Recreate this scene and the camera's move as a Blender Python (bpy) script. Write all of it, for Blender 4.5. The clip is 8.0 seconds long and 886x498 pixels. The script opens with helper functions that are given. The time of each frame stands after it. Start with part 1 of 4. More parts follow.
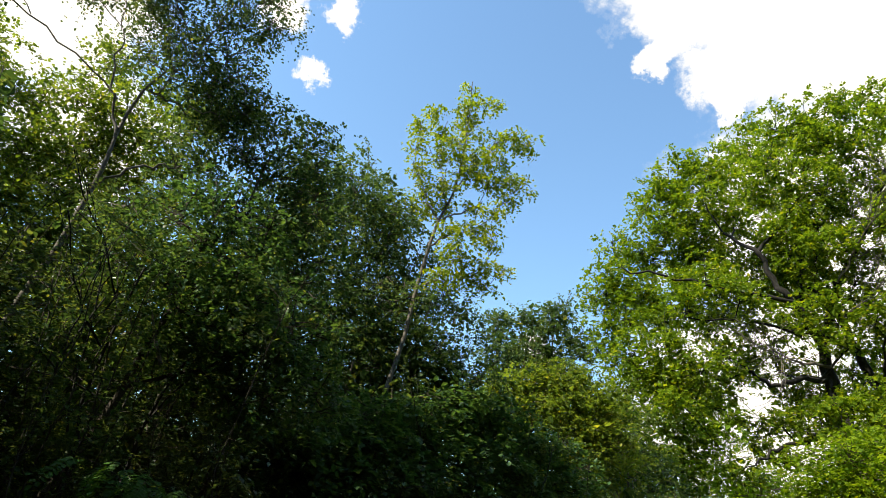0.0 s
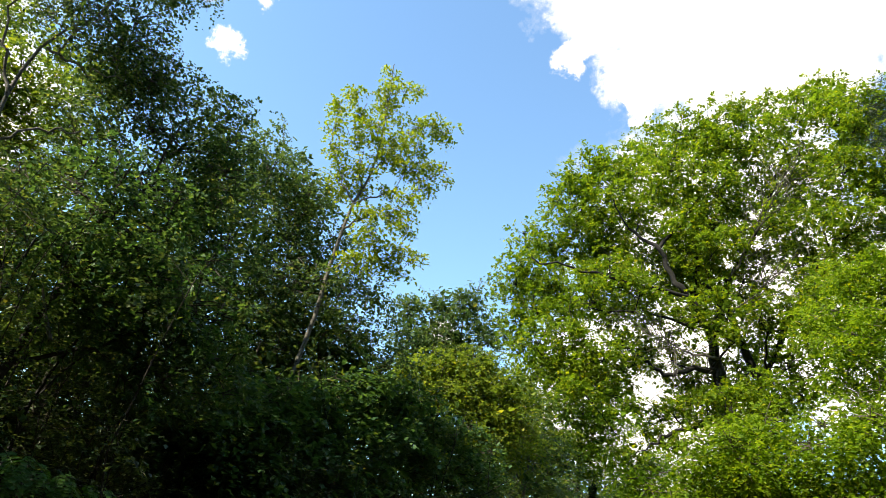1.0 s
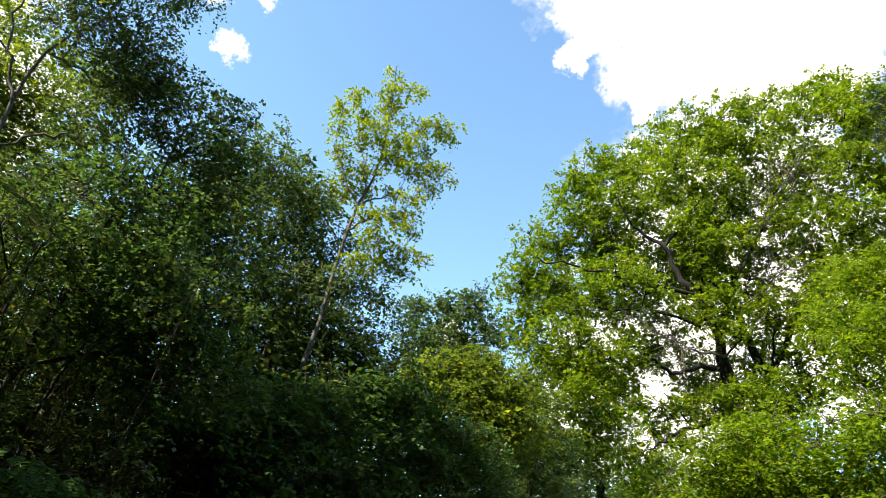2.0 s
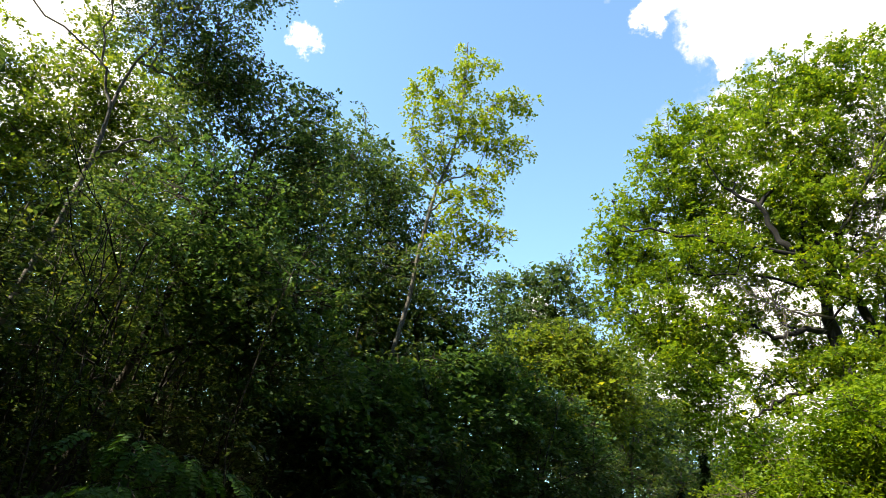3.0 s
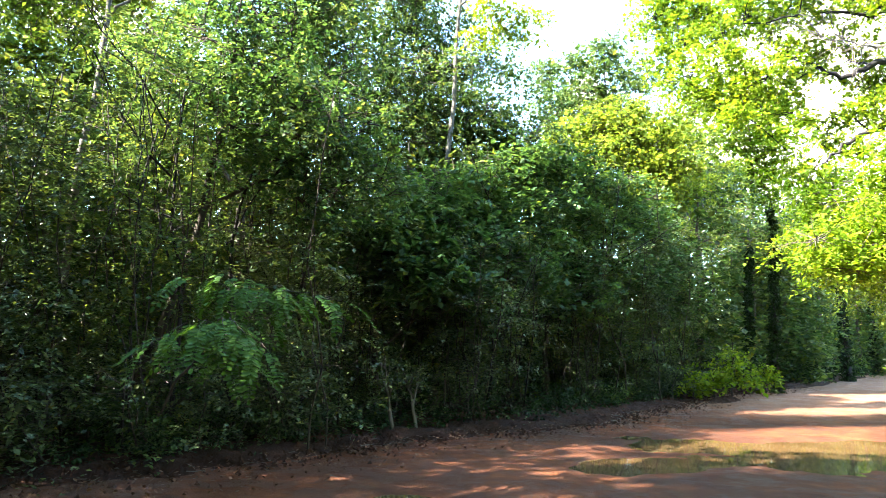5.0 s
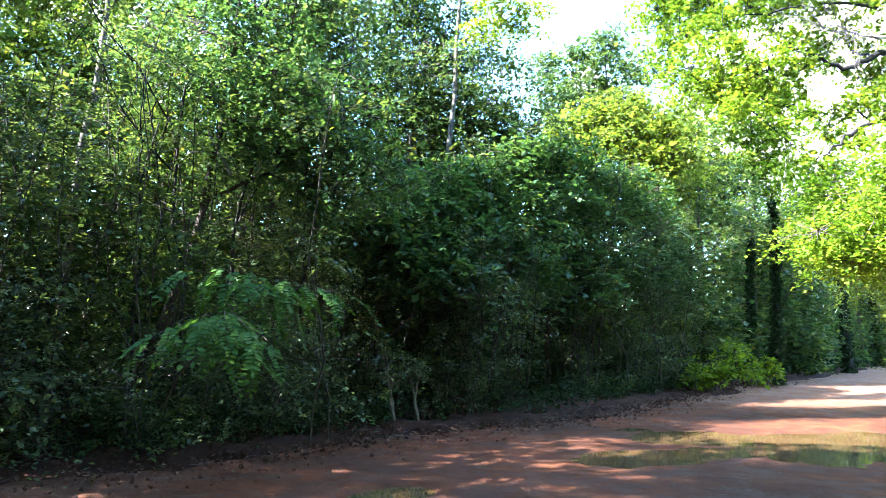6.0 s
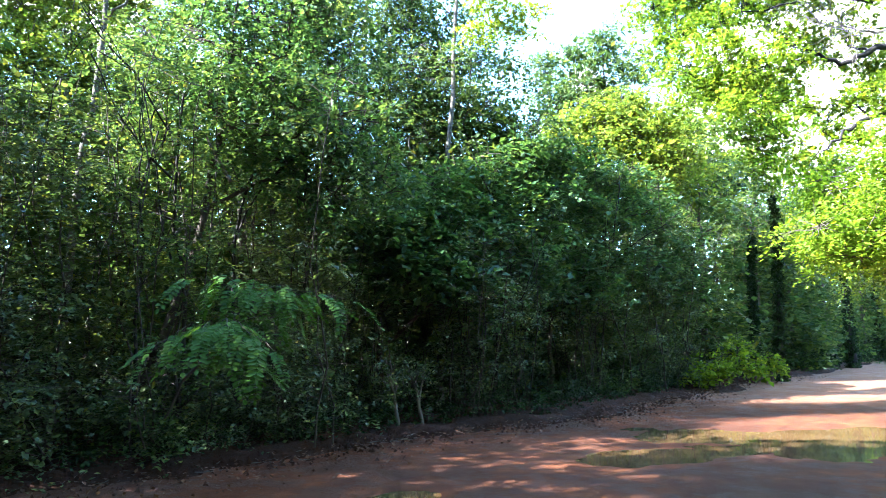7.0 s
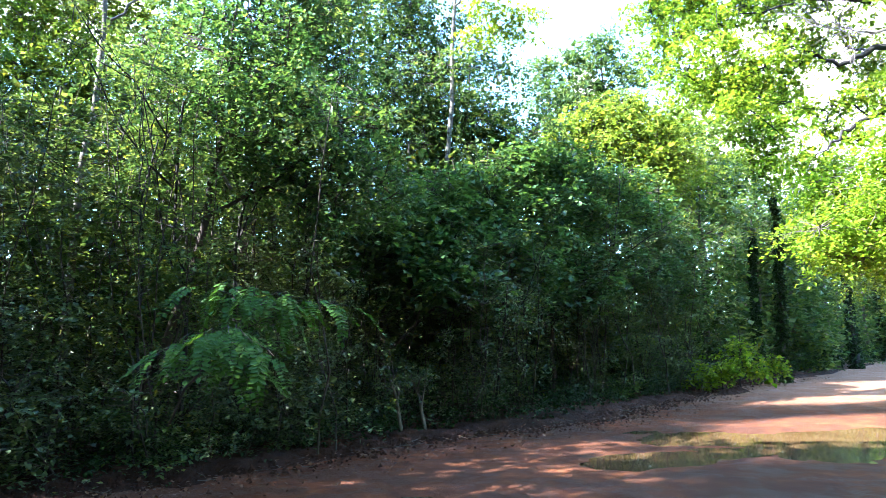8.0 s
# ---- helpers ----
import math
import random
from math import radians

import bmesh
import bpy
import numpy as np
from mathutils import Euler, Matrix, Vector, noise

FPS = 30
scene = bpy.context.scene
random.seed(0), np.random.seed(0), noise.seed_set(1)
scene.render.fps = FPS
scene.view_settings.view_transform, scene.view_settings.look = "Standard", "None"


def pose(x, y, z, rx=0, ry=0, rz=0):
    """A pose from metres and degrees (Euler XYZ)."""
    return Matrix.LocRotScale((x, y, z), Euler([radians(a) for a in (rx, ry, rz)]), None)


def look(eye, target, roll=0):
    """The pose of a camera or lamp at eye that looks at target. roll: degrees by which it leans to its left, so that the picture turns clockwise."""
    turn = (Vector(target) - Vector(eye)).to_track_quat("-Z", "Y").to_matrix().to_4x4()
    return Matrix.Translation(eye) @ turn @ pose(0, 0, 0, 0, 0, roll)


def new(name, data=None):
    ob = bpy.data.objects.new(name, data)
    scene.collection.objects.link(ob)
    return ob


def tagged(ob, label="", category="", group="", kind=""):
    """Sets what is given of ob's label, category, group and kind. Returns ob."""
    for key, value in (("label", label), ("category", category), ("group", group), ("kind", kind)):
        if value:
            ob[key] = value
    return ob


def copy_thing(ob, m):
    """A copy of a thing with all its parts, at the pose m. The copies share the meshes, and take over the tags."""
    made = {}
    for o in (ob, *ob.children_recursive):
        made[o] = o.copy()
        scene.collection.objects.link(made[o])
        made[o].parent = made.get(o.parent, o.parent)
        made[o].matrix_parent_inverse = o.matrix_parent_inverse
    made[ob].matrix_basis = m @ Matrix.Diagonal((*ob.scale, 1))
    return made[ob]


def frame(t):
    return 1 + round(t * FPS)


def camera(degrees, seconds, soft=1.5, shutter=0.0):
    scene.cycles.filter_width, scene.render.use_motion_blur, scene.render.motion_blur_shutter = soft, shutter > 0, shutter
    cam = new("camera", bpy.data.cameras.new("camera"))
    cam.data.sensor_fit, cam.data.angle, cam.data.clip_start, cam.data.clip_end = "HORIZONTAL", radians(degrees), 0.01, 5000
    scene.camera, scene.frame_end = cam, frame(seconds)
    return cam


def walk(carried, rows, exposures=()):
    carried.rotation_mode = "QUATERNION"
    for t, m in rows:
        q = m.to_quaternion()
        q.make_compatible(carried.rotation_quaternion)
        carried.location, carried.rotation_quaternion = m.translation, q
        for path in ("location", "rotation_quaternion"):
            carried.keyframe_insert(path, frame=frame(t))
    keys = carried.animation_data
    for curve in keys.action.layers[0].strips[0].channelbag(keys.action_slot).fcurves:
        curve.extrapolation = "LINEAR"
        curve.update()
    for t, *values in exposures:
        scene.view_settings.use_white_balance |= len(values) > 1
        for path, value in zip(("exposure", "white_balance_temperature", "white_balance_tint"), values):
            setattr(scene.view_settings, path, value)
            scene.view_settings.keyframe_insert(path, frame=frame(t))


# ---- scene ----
# ---- the camera: held in the hand, turning where it stands ----
EYE = (0.0, 0.0, 1.5)
cam = camera(65.95, 8.0, soft=0.65)
TURNS = ((0.0, 118.168, -10.317, -8.215), (0.5, 118.319, -9.871, -12.551), (1.0, 118.177, -9.062, -15.828), (2.5, 117.818, -7.848, -13.592),
         (3.0, 115.005, -8.648, -7.245), (3.5, 111.546, -5.669, -5.062), (4.0, 108.726, -2.856, -4.789), (4.5, 101.919, -0.085, -4.281),
         (5.0, 98.047, -0.771, -0.3), (6.5, 97.447, -0.407, -0.1), (7.0, 97.702, 0.497, 0.069), (7.5, 97.952, 1.194, 0.195),
         (8.0, 98.126, 1.13, 0.228))
EXPOSURES = ((0.0, 1.05, 7350, 9), (0.5, 1.2, 7350, 9), (3.0, 1.4, 7450, 10), (3.5, 1.95, 7600, 10), (4.0, 2.1, 7800, 11), (4.5, 2.6, 7900, 12),
             (5.0, 3.82, 6800, 15), (6.5, 3.78, 5700, 17), (8.0, 3.78, 5650, 17))
walk(cam, [(t, pose(*EYE, rx, ry, rz)) for t, rx, ry, rz in TURNS], EXPOSURES)


# ---- light: sun high over the thicket, blue sky with white clouds ----
def bearing(az, el, r):
    """A place by its compass bearing (0 is +y, 90 is +x), its angle of elevation and its distance on the ground, from a mark 1.5 m up."""
    a, e = radians(az), radians(el)
    return Vector((r * math.sin(a), r * math.cos(a), 1.5 + r * math.tan(e)))


SUN_AZ, SUN_EL = -109.5, 42.5
sun = new("sun", bpy.data.lights.new("sun", "SUN"))
sun.data.energy, sun.data.angle, sun.data.color = 5.0, radians(0.53), (1.0, 0.95, 0.86)
sun.matrix_world = look(bearing(SUN_AZ, SUN_EL, 60), (0, 0, 1.5))


class Nodes:
    """Short-hand for a node tree."""

    def __init__(self, tree):
        self.tree = tree
        tree.nodes.clear()

    def add(self, kind, **settings):
        n = self.tree.nodes.new(kind)
        for key, value in settings.items():
            if key == "operation":
                n.operation = value
            elif key == "data_type":
                n.data_type = value
            elif key == "blend_type":
                n.blend_type = value
            else:
                self.put(n.inputs[key.replace("_", " ")], value)
        return n

    def put(self, socket, value):
        if isinstance(value, bpy.types.NodeSocket):
            self.tree.links.new(value, socket)
        elif isinstance(value, bpy.types.Node):
            self.tree.links.new(value.outputs[0], socket)
        else:
            socket.default_value = value

    def math(self, op, a, b=0.0, clamp=False):
        n = self.tree.nodes.new("ShaderNodeMath")
        n.operation, n.use_clamp = op, clamp
        self.put(n.inputs[0], a)
        self.put(n.inputs[1], b)
        return n

    def noise(self, vector, scale, detail=4.0, rough=0.55):
        n = self.tree.nodes.new("ShaderNodeTexNoise")
        self.put(n.inputs["Vector"], vector)
        n.inputs["Scale"].default_value, n.inputs["Detail"].default_value, n.inputs["Roughness"].default_value = scale, detail, rough
        return n.outputs[0]

    def ramp(self, fac, stops):
        n = self.tree.nodes.new("ShaderNodeValToRGB")
        self.put(n.inputs[0], fac)
        while len(n.color_ramp.elements) < len(stops):
            n.color_ramp.elements.new(0.5)
        for e, (p, c) in zip(n.color_ramp.elements, stops):
            e.position, e.color = p, (*c, 1) if len(c) == 3 else c
        return n.outputs[0]

    def mix(self, fac, a, b, blend="MIX"):
        n = self.tree.nodes.new("ShaderNodeMix")
        n.data_type, n.blend_type = "RGBA", blend
        self.put(n.inputs[0], fac)
        self.put(n.inputs[6], a if not isinstance(a, tuple) else (*a, 1))
        self.put(n.inputs[7], b if not isinstance(b, tuple) else (*b, 1))
        return n.outputs[2]


def make_world():
    world = bpy.data.worlds.new("sky")
    scene.world = world
    world.use_nodes = True
    k = Nodes(world.node_tree)
    sky = k.tree.nodes.new("ShaderNodeTexSky")
    sky.sky_type, sky.sun_disc = "NISHITA", False
    sky.sun_elevation, sky.sun_rotation = radians(SUN_EL), radians(SUN_AZ % 360)
    sky.air_density, sky.dust_density, sky.ozone_density = 1.2, 0.6, 2.0
    way = k.tree.nodes.new("ShaderNodeTexCoord").outputs["Generated"]
    # cumulus: bearing, elevation, half-width in degrees
    clouds = ((24, 53, 8.5), (33, 50, 9.5), (23.2, 47.8, 4.2), (21.5, 44.8, 1.9), (37, 46, 8.5), (44, 43, 7), (46, 52, 12), (28.6, 43.6, 4.0), (28.4, 41.6, 2.2), (36, 30, 13), (30, 18, 11), (46, 24, 11),
              (-19.2, 41.8, 2.0), (-14.2, 38.6, 1.5), (-13.2, 43.8, 1.7), (-38, 34, 9), (-30, 27, 7), (12.5, 20.3, 1.6),
              (-70, 24, 7), (95, 30, 9), (160, 35, 8), (-140, 30, 7))
    wisp = k.tree.nodes.new("ShaderNodeTexNoise")
    k.put(wisp.inputs["Vector"], way)
    wisp.inputs["Scale"].default_value, wisp.inputs["Detail"].default_value, wisp.inputs["Roughness"].default_value = 26.0, 6.0, 0.68
    stir = k.tree.nodes.new("ShaderNodeVectorMath")
    stir.operation = "MULTIPLY_ADD"
    k.put(stir.inputs[0], wisp.outputs["Color"])
    stir.inputs[1].default_value, stir.inputs[2].default_value = (0.09, 0.09, 0.09), (-0.045, -0.045, -0.045)
    stirred = k.tree.nodes.new("ShaderNodeVectorMath")
    k.put(stirred.inputs[0], way)
    k.put(stirred.inputs[1], stir.outputs[0])
    field = -1.0
    for az, el, size in clouds:
        d = (bearing(az, el, 1) - Vector((0, 0, 1.5))).normalized()
        dot = k.tree.nodes.new("ShaderNodeVectorMath")
        dot.operation = "DISTANCE"
        k.put(dot.inputs[0], stirred.outputs[0])
        dot.inputs[1].default_value = d
        one = k.math("SUBTRACT", 1.0, k.math("DIVIDE", dot.outputs["Value"], 2 * math.sin(radians(size / 2))))
        field = k.math("MAXIMUM", field, one)
    rough = k.math("SUBTRACT", k.noise(way, 11.0, 7.0, 0.6), 0.5)
    fine = k.math("SUBTRACT", k.noise(way, 42.0, 5.0, 0.6), 0.5)
    field = k.math("ADD", k.math("ADD", field, k.math("MULTIPLY", rough, 0.9)), k.math("MULTIPLY", fine, 0.5))
    mask = k.ramp(field, ((0.0, (0, 0, 0)), (0.12, (0.14, 0.14, 0.14)), (0.26, (0.6, 0.6, 0.6)), (0.42, (1, 1, 1))))
    blue = k.mix(1.0, sky.outputs[0], (0.88, 1.13, 1.27), "MULTIPLY")
    colour = k.mix(mask, blue, (5.0, 4.95, 4.9))
    back = k.add("ShaderNodeBackground", Color=colour, Strength=0.13)
    out = k.tree.nodes.new("ShaderNodeOutputWorld")
    k.tree.links.new(back.outputs[0], out.inputs[0])


make_world()


# ---- materials ----
def material(name):
    m = bpy.data.materials.new(name)
    m.use_nodes = True
    return m, Nodes(m.node_tree)


def finish(k, shader):
    out = k.tree.nodes.new("ShaderNodeOutputMaterial")
    k.tree.links.new(shader.outputs[0], out.inputs[0])


def leaf_material(name, dark, mid, light, glow=0.46, gloss=0.22, yellow=0.03):
    """Leaves: each one its own tint, sunlight passing through them."""
    m, k = material(name)
    geo = k.tree.nodes.new("ShaderNodeNewGeometry")
    rnd = geo.outputs["Random Per Island"]
    pos = k.tree.nodes.new("ShaderNodeTexCoord").outputs["Object"]
    patch = k.noise(pos, 0.55, 3.0)
    fac = k.math("ADD", k.math("MULTIPLY", rnd, 0.55), k.math("MULTIPLY", patch, 0.45))
    colour = k.ramp(fac, ((0.2, dark), (0.5, mid), (0.78, light)))
    old = k.math("GREATER_THAN", k.math("FRACT", k.math("MULTIPLY", rnd, 37.0)), 1.0 - yellow)
    colour = k.mix(old, colour, (light[0] * 1.45, light[1] * 1.15, light[2] * 0.8))
    body = k.add("ShaderNodeBsdfPrincipled", Base_Color=colour, Roughness=0.36)
    body.inputs["Specular IOR Level"].default_value = gloss
    thru = k.add("ShaderNodeBsdfTranslucent", Color=k.mix(1.0, colour, (1.75, 1.62, 0.62), "MULTIPLY"))
    both = k.tree.nodes.new("ShaderNodeMixShader")
    both.inputs[0].default_value = glow
    k.tree.links.new(body.outputs[0], both.inputs[1])
    k.tree.links.new(thru.outputs[0], both.inputs[2])
    finish(k, both)
    return m


def bark_material(name, dark, light, birch=False):
    m, k = material(name)
    pos = k.tree.nodes.new("ShaderNodeTexCoord").outputs["Object"]
    flow = k.tree.nodes.new("ShaderNodeMapping")
    k.put(flow.inputs["Vector"], pos)
    flow.inputs["Scale"].default_value = (5, 5, 40) if birch else (26, 26, 4)
    grain = k.noise(flow.outputs[0], 1.0, 6.0, 0.65)
    stain = k.noise(pos, 1.6, 3.0)
    colour = k.ramp(grain, ((0.36 if birch else 0.3, dark), (0.46 if birch else 0.7, light)))
    colour = k.mix(k.math("MULTIPLY", stain, 0.55), colour, (dark[0] * 1.3, dark[1] * 1.6, dark[2]))
    b = k.tree.nodes.new("ShaderNodeBump")
    b.inputs["Strength"].default_value, b.inputs["Distance"].default_value = 0.6, 0.02
    k.put(b.inputs["Height"], grain)
    body = k.add("ShaderNodeBsdfPrincipled", Base_Color=colour, Roughness=0.88, Normal=b.outputs[0])
    finish(k, body)
    return m


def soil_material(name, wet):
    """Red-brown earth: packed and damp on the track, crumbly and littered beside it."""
    m, k = material(name)
    pos = k.tree.nodes.new("ShaderNodeTexCoord").outputs["Object"]
    big, mid, fine = k.noise(pos, 0.45, 4.0), k.noise(pos, 3.2, 6.0, 0.65), k.noise(pos, 30.0, 5.0, 0.75)
    if wet:
        colour = k.ramp(mid, ((0.3, (0.112, 0.037, 0.013)), (0.52, (0.23, 0.077, 0.026)), (0.72, (0.38, 0.145, 0.052))))
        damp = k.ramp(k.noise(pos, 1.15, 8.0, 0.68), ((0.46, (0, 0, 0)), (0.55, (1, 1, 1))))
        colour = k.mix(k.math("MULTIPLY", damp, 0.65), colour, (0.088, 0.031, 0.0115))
        colour = k.mix(k.ramp(big, ((0.42, (0, 0, 0)), (0.62, (0.75, 0.75, 0.75)))), colour, (0.08, 0.029, 0.011))
        # earth drier off the puddle, with sunlight on the far stretch painted in
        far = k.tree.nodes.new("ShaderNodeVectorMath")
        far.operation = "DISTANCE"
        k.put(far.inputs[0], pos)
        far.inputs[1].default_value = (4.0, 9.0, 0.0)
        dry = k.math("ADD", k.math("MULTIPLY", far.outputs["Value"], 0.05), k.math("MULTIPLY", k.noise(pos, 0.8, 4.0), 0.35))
        sunlit_dust = k.ramp(fine, ((0.3, (0.30, 0.155, 0.085)), (0.7, (0.52, 0.31, 0.19))))
        colour = k.mix(k.ramp(dry, ((0.5, (0, 0, 0)), (0.85, (0.9, 0.9, 0.9)))), colour, sunlit_dust)
        rough = k.ramp(k.math("ADD", k.math("MULTIPLY", big, 0.5), k.math("MULTIPLY", damp, 0.3)), ((0.2, (0.95, 0.95, 0.95)), (0.6, (0.55, 0.55, 0.55))))
    else:
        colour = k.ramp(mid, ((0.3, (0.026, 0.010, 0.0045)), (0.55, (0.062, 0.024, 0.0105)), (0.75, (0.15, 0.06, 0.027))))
        rough = 0.95
    colour = k.mix(0.4, colour, k.ramp(fine, ((0.35, (0.03, 0.014, 0.008)), (0.7, (0.32, 0.18, 0.115)))), "OVERLAY")
    b = k.tree.nodes.new("ShaderNodeBump")
    b.inputs["Strength"].default_value, b.inputs["Distance"].default_value = 1.0, 0.07
    k.put(b.inputs["Height"], k.math("ADD", fine, mid))
    finish(k, k.add("ShaderNodeBsdfPrincipled", Base_Color=colour, Roughness=rough, Specular_IOR_Level=0.25, Normal=b.outputs[0]))
    return m


def water_material():
    m, k = material("muddy_water")
    pos = k.tree.nodes.new("ShaderNodeTexCoord").outputs["Object"]
    b = k.tree.nodes.new("ShaderNodeBump")
    b.inputs["Strength"].default_value, b.inputs["Distance"].default_value = 0.05, 0.004
    k.put(b.inputs["Height"], k.noise(pos, 5.0, 2.0))
    colour = k.ramp(k.noise(pos, 1.1, 3.0), ((0.3, (0.07, 0.043, 0.017)), (0.7, (0.112, 0.07, 0.03))))
    body = k.add("ShaderNodeBsdfPrincipled", Base_Color=colour, Roughness=0.03, IOR=1.333, Normal=b.outputs[0])
    finish(k, body)
    return m


LEAF_THICKET = leaf_material("leaf_thicket", (0.02509, 0.04782, 0.02843), (0.05614, 0.09369, 0.04056), (0.1124, 0.1532, 0.05668), 0.36, 0.3)
LEAF_VINE = leaf_material("leaf_vine", (0.02348, 0.05958, 0.02796), (0.04896, 0.1082, 0.03952), (0.09792, 0.1714, 0.05592), 0.42, 0.22)
LEAF_TALL = leaf_material("leaf_tall", (0.02392, 0.05267, 0.02385), (0.05267, 0.09568, 0.03585), (0.1115, 0.1507, 0.05163), 0.48, 0.12)
LEAF_BIRCH = leaf_material("leaf_birch", (0.085, 0.145, 0.012), (0.155, 0.225, 0.018), (0.26, 0.31, 0.032), 0.54, 0.12, 0.03)
LEAF_OAK = leaf_material("leaf_oak", (0.05405, 0.1077, 0.01322), (0.1128, 0.1901, 0.01803), (0.1873, 0.27, 0.02896), 0.5, 0.06, 0.08)
LEAF_FRESH = leaf_material("leaf_fresh", (0.056, 0.118, 0.010), (0.118, 0.20, 0.016), (0.20, 0.285, 0.03), 0.52, 0.1)
LEAF_GOLD = leaf_material("leaf_gold", (0.05742, 0.1007, 0.02051), (0.108, 0.1662, 0.02906), (0.1728, 0.2232, 0.04414), 0.52, 0.1, 0.04)
LEAF_PINE = leaf_material("leaf_pine", (0.024, 0.048, 0.024), (0.04, 0.068, 0.036), (0.064, 0.088, 0.044), 0.15)
LEAF_ROBINIA = leaf_material("leaf_robinia", (0.02419, 0.06551, 0.0133), (0.03959, 0.09645, 0.01694), (0.06817, 0.1291, 0.02177), 0.30, 0.06, 0.02)
LEAF_MID = leaf_material("leaf_mid", (0.0271, 0.0586, 0.02854), (0.0556, 0.104, 0.04275), (0.104, 0.146, 0.06056), 0.48, 0.12)
# leaves coloured darker than the thicket's, shade put in for ivy and undergrowth
LEAF_SHADED = leaf_material("leaf_shaded", (0.008, 0.0208, 0.0064), (0.016, 0.0368, 0.0104), (0.0288, 0.06, 0.0144), 0.15, 0.1, 0.0)
LEAF_DEAD = leaf_material("leaf_dead", (0.045, 0.018, 0.009), (0.10, 0.045, 0.02), (0.19, 0.10, 0.05), 0.12, 0.25, 0.0)
BARK = bark_material("bark_brown", (0.035, 0.028, 0.022), (0.13, 0.105, 0.08))
# near-black because the shade on limbs and trunks is put into the bark
BARK_SHADED = bark_material("bark_shaded", (0.00432, 0.0036, 0.00288), (0.018, 0.01476, 0.01152))
BARK_BIRCH = bark_material("bark_birch", (0.0273, 0.0234, 0.01872), (0.1248, 0.1108, 0.09204), True)
# grey dead wood, also the pale bark of the stems painted as sunlit
BARK_DEAD_AND_LIT = bark_material("bark_dead_and_lit", (0.052, 0.044, 0.0352), (0.136, 0.116, 0.092))
BARK_STEM = bark_material("bark_stem", (0.015, 0.011, 0.0075), (0.06, 0.045, 0.03))
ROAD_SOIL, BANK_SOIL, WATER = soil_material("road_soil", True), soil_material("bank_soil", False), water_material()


# ---- mesh makers ----
def mesh_of(name, verts, faces, mat, smooth=False):
    me = bpy.data.meshes.new(name)
    me.from_pydata(verts if isinstance(verts, list) else verts.tolist(), [], faces if isinstance(faces, list) else faces.tolist())
    me.materials.append(mat)
    if smooth:
        me.polygons.foreach_set("use_smooth", [True] * len(me.polygons))
    return me


def part(name, me, parent, label=""):
    ob = new(name, me)
    ob.parent = parent
    return tagged(ob, label)


def thing(name, place, label, category, group=""):
    ob = new(name)
    ob.location = place
    return tagged(ob, label, category, group)


def tube(points, radii, sides=6):
    """A tapered, bent tube: its vertices and faces."""
    p, r = np.asarray(points, float), np.asarray(radii, float)
    n = len(p)
    d = np.gradient(p, axis=0)
    d /= np.linalg.norm(d, axis=1)[:, None] + 1e-9
    ref = np.where(np.abs(d[:, 2:3]) > 0.9, np.array([[1.0, 0, 0]]), np.array([[0, 0, 1.0]]))
    a = np.cross(d, ref)
    a /= np.linalg.norm(a, axis=1)[:, None] + 1e-9
    b = np.cross(d, a)
    ang = np.arange(sides) * 2 * np.pi / sides
    v = p[:, None] + r[:, None, None] * (np.cos(ang)[None, :, None] * a[:, None] + np.sin(ang)[None, :, None] * b[:, None])
    f = []
    for i in range(n - 1):
        for j in range(sides):
            f.append((i * sides + j, i * sides + (j + 1) % sides, (i + 1) * sides + (j + 1) % sides, (i + 1) * sides + j))
    return v.reshape(-1, 3), f


def join(tubes):
    vs, fs, n = [], [], 0
    for v, f in tubes:
        vs.append(v)
        fs += [tuple(i + n for i in q) for q in f]
        n += len(v)
    return np.concatenate(vs), fs


def bent(a, b, rng, steps=7, wobble=0.08, rise=0.0):
    """A wandering line from a to b."""
    a, b = np.asarray(a, float), np.asarray(b, float)
    u = np.linspace(0, 1, steps)[:, None]
    length = np.linalg.norm(b - a)
    off = np.cumsum(rng.normal(0, 1, (steps, 3)), axis=0)
    off -= u * off[-1]
    p = a + (b - a) * u + off * wobble * length / math.sqrt(steps) * 0.6
    p[:, 2] += rise * length * (u * (1 - u))[:, 0] * 2
    return p


def unit(v):
    return v / (np.linalg.norm(v, axis=-1, keepdims=True) + 1e-9)


